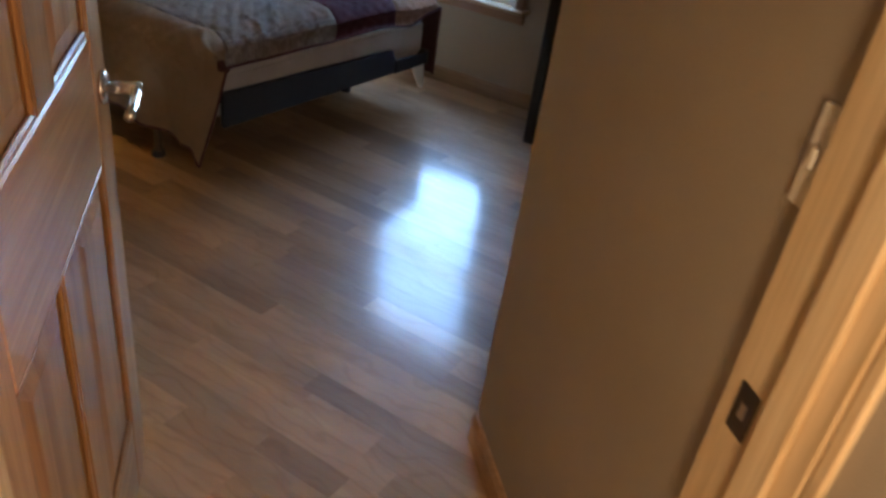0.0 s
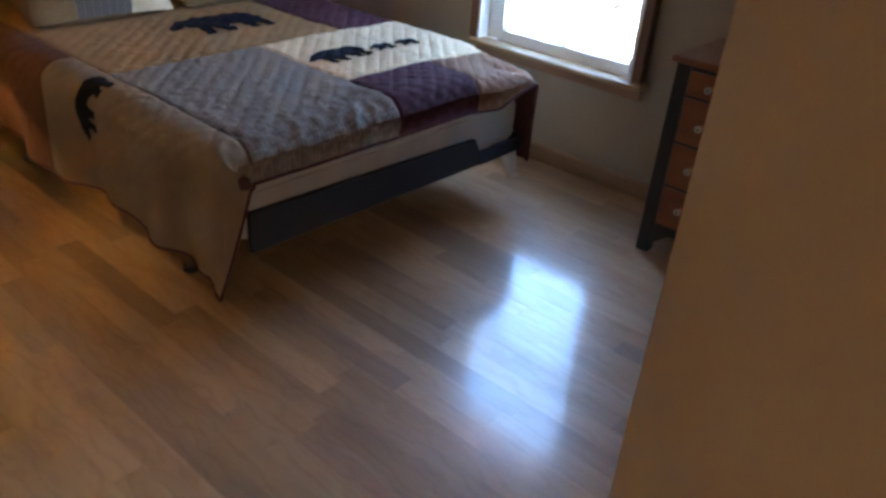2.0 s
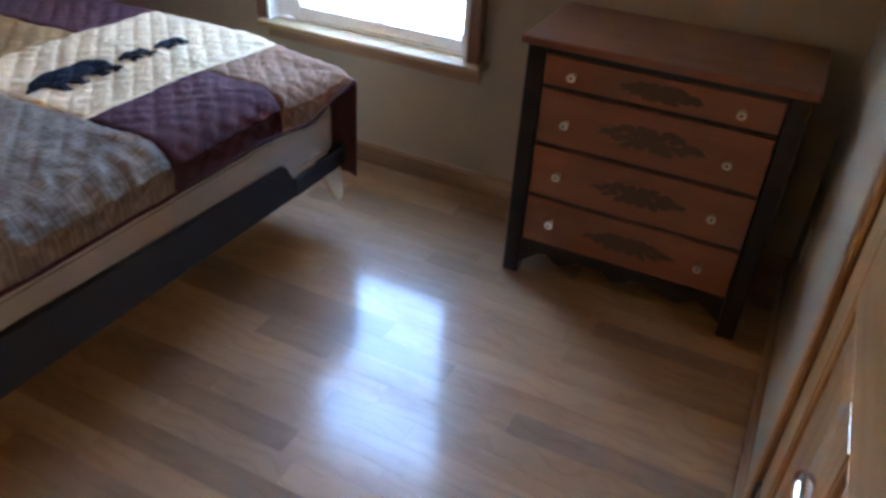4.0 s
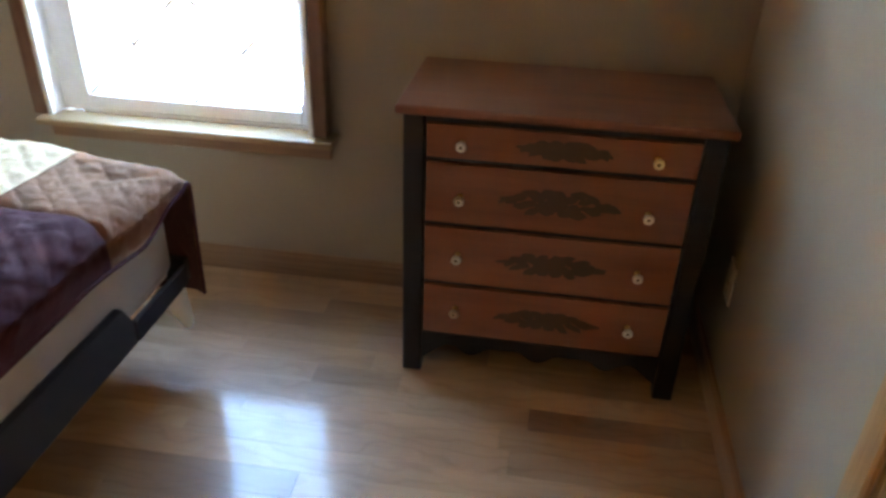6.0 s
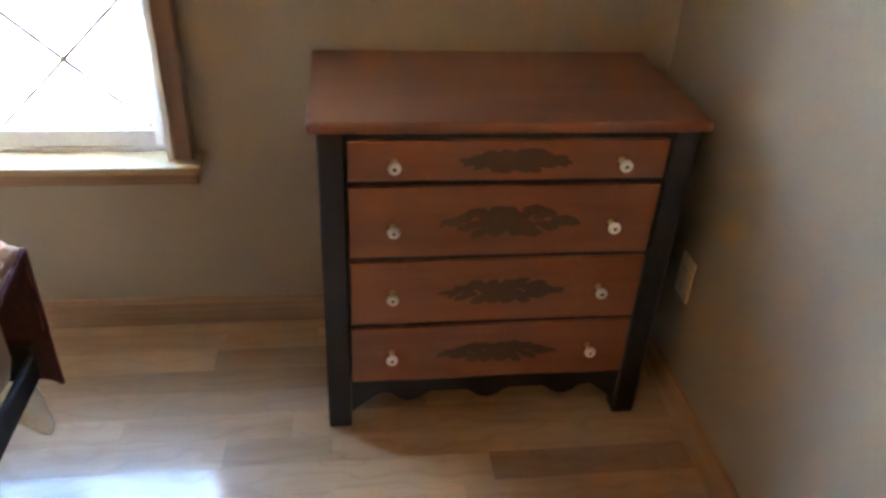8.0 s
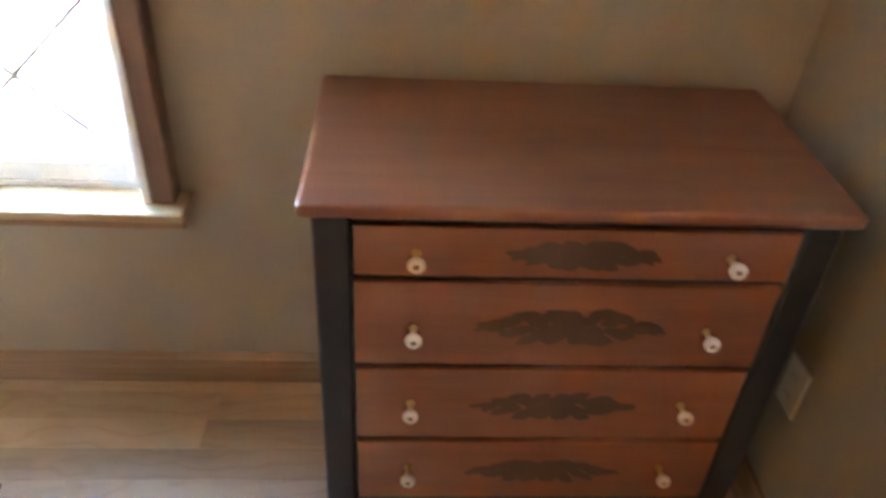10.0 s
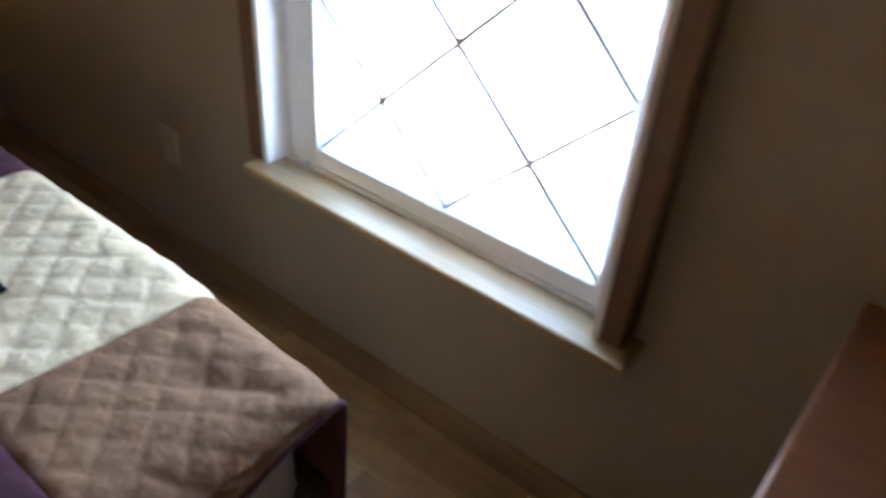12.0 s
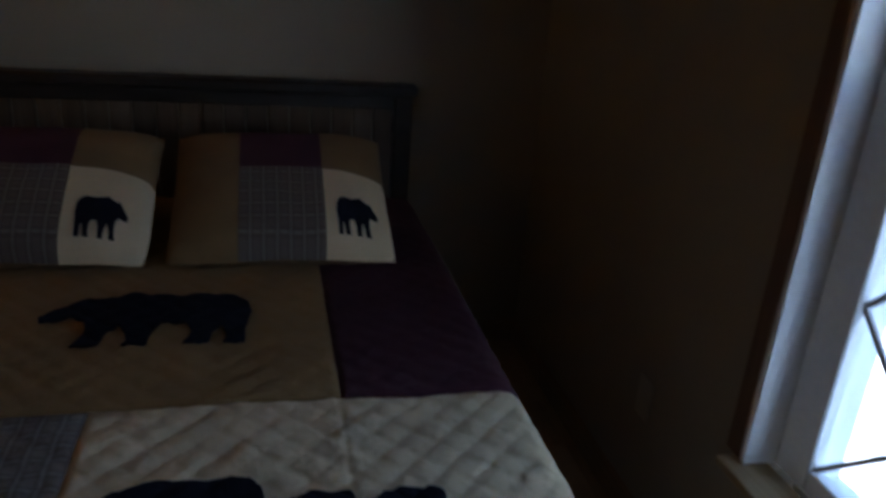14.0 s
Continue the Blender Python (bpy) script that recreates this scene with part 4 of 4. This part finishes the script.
wo = thing("wall_outlet", (-2.89, NORTH, 0.38), "tan plastic wall plate by the window", "outlet")
part("cover_plate", box(-2.925, -2.855, NORTH - 0.0065, NORTH - 0.0002, 0.325, 0.440, 0.002), PLATE_TAN, wo)

# ---- outside ----
GROUND = -0.80


def bank(x, y):
    """How high the brushy bank behind the yard rises."""
    f = ease((y - 9.7 - 0.12 * (x + 6) - 0.7 * noise.noise(Vector((x * 0.45, 0.2, 0.7)))) / 5.0)
    return 2.6 * f + 0.5 * f * noise.noise(Vector((x * 0.5, y * 0.5, 3.3)))


def snow_height(x, y):
    return GROUND + 0.10 * noise.noise(Vector((x * 0.35, y * 0.35, 0.3))) + 0.035 * noise.noise(Vector((x * 1.6, y * 1.6, 1.3))) + bank(x, y)


b = bmesh.new()
cols = [-2000, -300, -60] + [-30 + k * 0.7 for k in range(72)] + [60, 300, 2000]
rws = [-2000, -300, -40, -4, 1.0, 3.9] + [4.3 + k * 0.4 for k in range(46)] + [26, 34, 60, 300, 2000]
g = [[b.verts.new((x, y, snow_height(x, y) if 3.8 < y and abs(x) < 40 else GROUND + (2.6 if y > 16 else 0))) for x in cols] for y in rws]
for i in range(len(rws) - 1):
    for k in range(len(cols) - 1):
        b.faces.new((g[i][k], g[i][k + 1], g[i + 1][k + 1], g[i + 1][k]))
ground = part("ground", b, SNOW, None, "", True)
tagged(ground, "snow-covered yard outside the window", kind="structure")

EARTH = paint("bank_earth", (0.042, 0.027, 0.020), 0.9, 6.0, 0.02, 0.4)
ent, eb = EARTH.node_tree, EARTH.node_tree.nodes["Principled BSDF"]
old = eb.inputs["Base Color"].links[0].from_socket
patchy = ramp(ent, noise_tex(ent, mapped(ent, (1, 1, 1)), 0.9, 5.0, 0.6), [(0.55, (0.0, 0.0, 0.0)), (0.60, (1.0, 1.0, 1.0))])
link(ent, mix(ent, old, (0.58, 0.62, 0.68), patchy), eb.inputs["Base Color"])
b = bmesh.new()
cols = [-30 + k * 0.35 for k in range(120)]
rws = [9.2 + k * 0.3 for k in range(40)]
g = [[b.verts.new((x, y, snow_height(x, y) + (0.22 * noise.noise(Vector((x * 1.7, y * 1.7, 9.1))) + 0.10) * min(1.0, bank(x, y) * 3) - (0.14 if bank(x, y) < 0.03 else 0.0))) for x in cols] for y in rws]
for i in range(len(rws) - 1):
    for k in range(len(cols) - 1):
        b.faces.new((g[i][k], g[i][k + 1], g[i + 1][k + 1], g[i + 1][k]))
tagged(part("earth_bank", b, EARTH, None, "", True), "bare brown bank with patches of snow", kind="structure")

rnd = random.Random(11)
verts, faces = [], []
for k in range(5200):
    x, y = rnd.uniform(-22, 6), rnd.uniform(9.4, 15.5)
    if bank(x, y) < 0.12 or noise.noise(Vector((x * 0.8, y * 0.8, 5.1))) < -0.18:
        continue
    z = snow_height(x, y)
    for m in range(3):
        a, h, w = rnd.uniform(0, math.pi), rnd.uniform(0.18, 0.55), rnd.uniform(0.012, 0.035)
        lean = Vector((rnd.uniform(-0.5, 0.5), rnd.uniform(-0.5, 0.5), 1)).normalized() * h
        c, side = Vector((x + rnd.uniform(-0.1, 0.1), y + rnd.uniform(-0.1, 0.1), z - 0.05)), Vector((math.cos(a), math.sin(a), 0)) * w
        i0 = len(verts)
        verts += [c - side, c + side, c + lean * 0.6 + side * 0.8, c + lean, c + lean * 0.6 - side * 0.8]
        faces.append((i0, i0 + 1, i0 + 2, i0 + 3, i0 + 4))
me = bpy.data.meshes.new("dry_brush")
me.from_pydata(verts, [], faces)
me.materials.append(BRUSH)
tagged(new("dry_brush", me), "dry brown brush on the snowy bank", "brush", "", "stuff")

# ---- oak floor planks ----
floor = tagged(new("floor", bpy.data.meshes.new("floor")), "glossy natural oak strip floor", kind="structure")
PW = 0.0835
plank_meshes = {}


def plank_mesh(length):
    if length not in plank_meshes:
        bm = box(0, length - 0.0004, 0.0001, PW - 0.0002, -0.0215, 0.0)
        edges = [e for e in bm.edges if all(v.co.z > -0.001 for v in e.verts)]
        bmesh.ops.bevel(bm, geom=edges, offset=0.00025, segments=1, affect="EDGES")
        me = bpy.data.meshes.new("plank")
        bm.to_mesh(me)
        bm.free()
        me.materials.append(OAK)
        plank_meshes[length] = me
    return plank_meshes[length]


rng = random.Random(7)
row_count = int((NORTH - SOUTH) / PW) + 2
hall = bmesh.new()
DARK_PLANKS = [(-1.345, 3.32, 0.4), (-0.81, 3.08, 0.4), (-1.95, 1.92, 0.70), (-0.89, 2.57, 0.55), (-2.05, 2.30, 0.4), (-1.30, 1.55, 0.4)]
LENGTHS = (0.25, 0.4, 0.55, 0.7, 0.85, 1.0, 1.2, 1.45)
for r in range(-18, row_count):
    y = 3.279 - (row_count - 6 - r) * PW
    if y + PW > NORTH + 0.1:
        continue
    x = WEST - rng.uniform(0.0, 0.5)
    end = EAST + 0.06 if y > 1.25 else min(0.99 - y, y + 2.35)
    begin = WEST - 0.06 if y > SOUTH - 0.1 else -0.79 - y
    cuts = [c for c in DARK_PLANKS if abs(c[1] - (y + PW / 2)) < PW / 2]
    while x < end:
        length = rng.choice(LENGTHS)
        dark = False
        for x0, yc, size in cuts:
            if abs(x - x0) < 1e-6:
                length, dark = size, True
            elif x < x0 < x + length:
                length = round(x0 - x, 6)
        x0, x1 = max(x, begin), min(x + length, end)
        if x1 - x0 < 0.01:
            pass
        elif y > 0.2:
            ob = new("plank", plank_mesh(round(x1 - x0, 4)))
            ob.location = (x0, y, 0)
            if dark:
                ob.material_slots[0].link = "OBJECT"
                ob.material_slots[0].material = OAK_DARK
            ob.parent = floor
        else:
            box(x0, x1 - 0.0007, y, y + PW - 0.0006, -0.0215, 0.0, 0, hall)
        x += length
part("hall_planks", hall, OAK, floor, "oak strips by the door and in the hallway")["kind"] = "stuff"
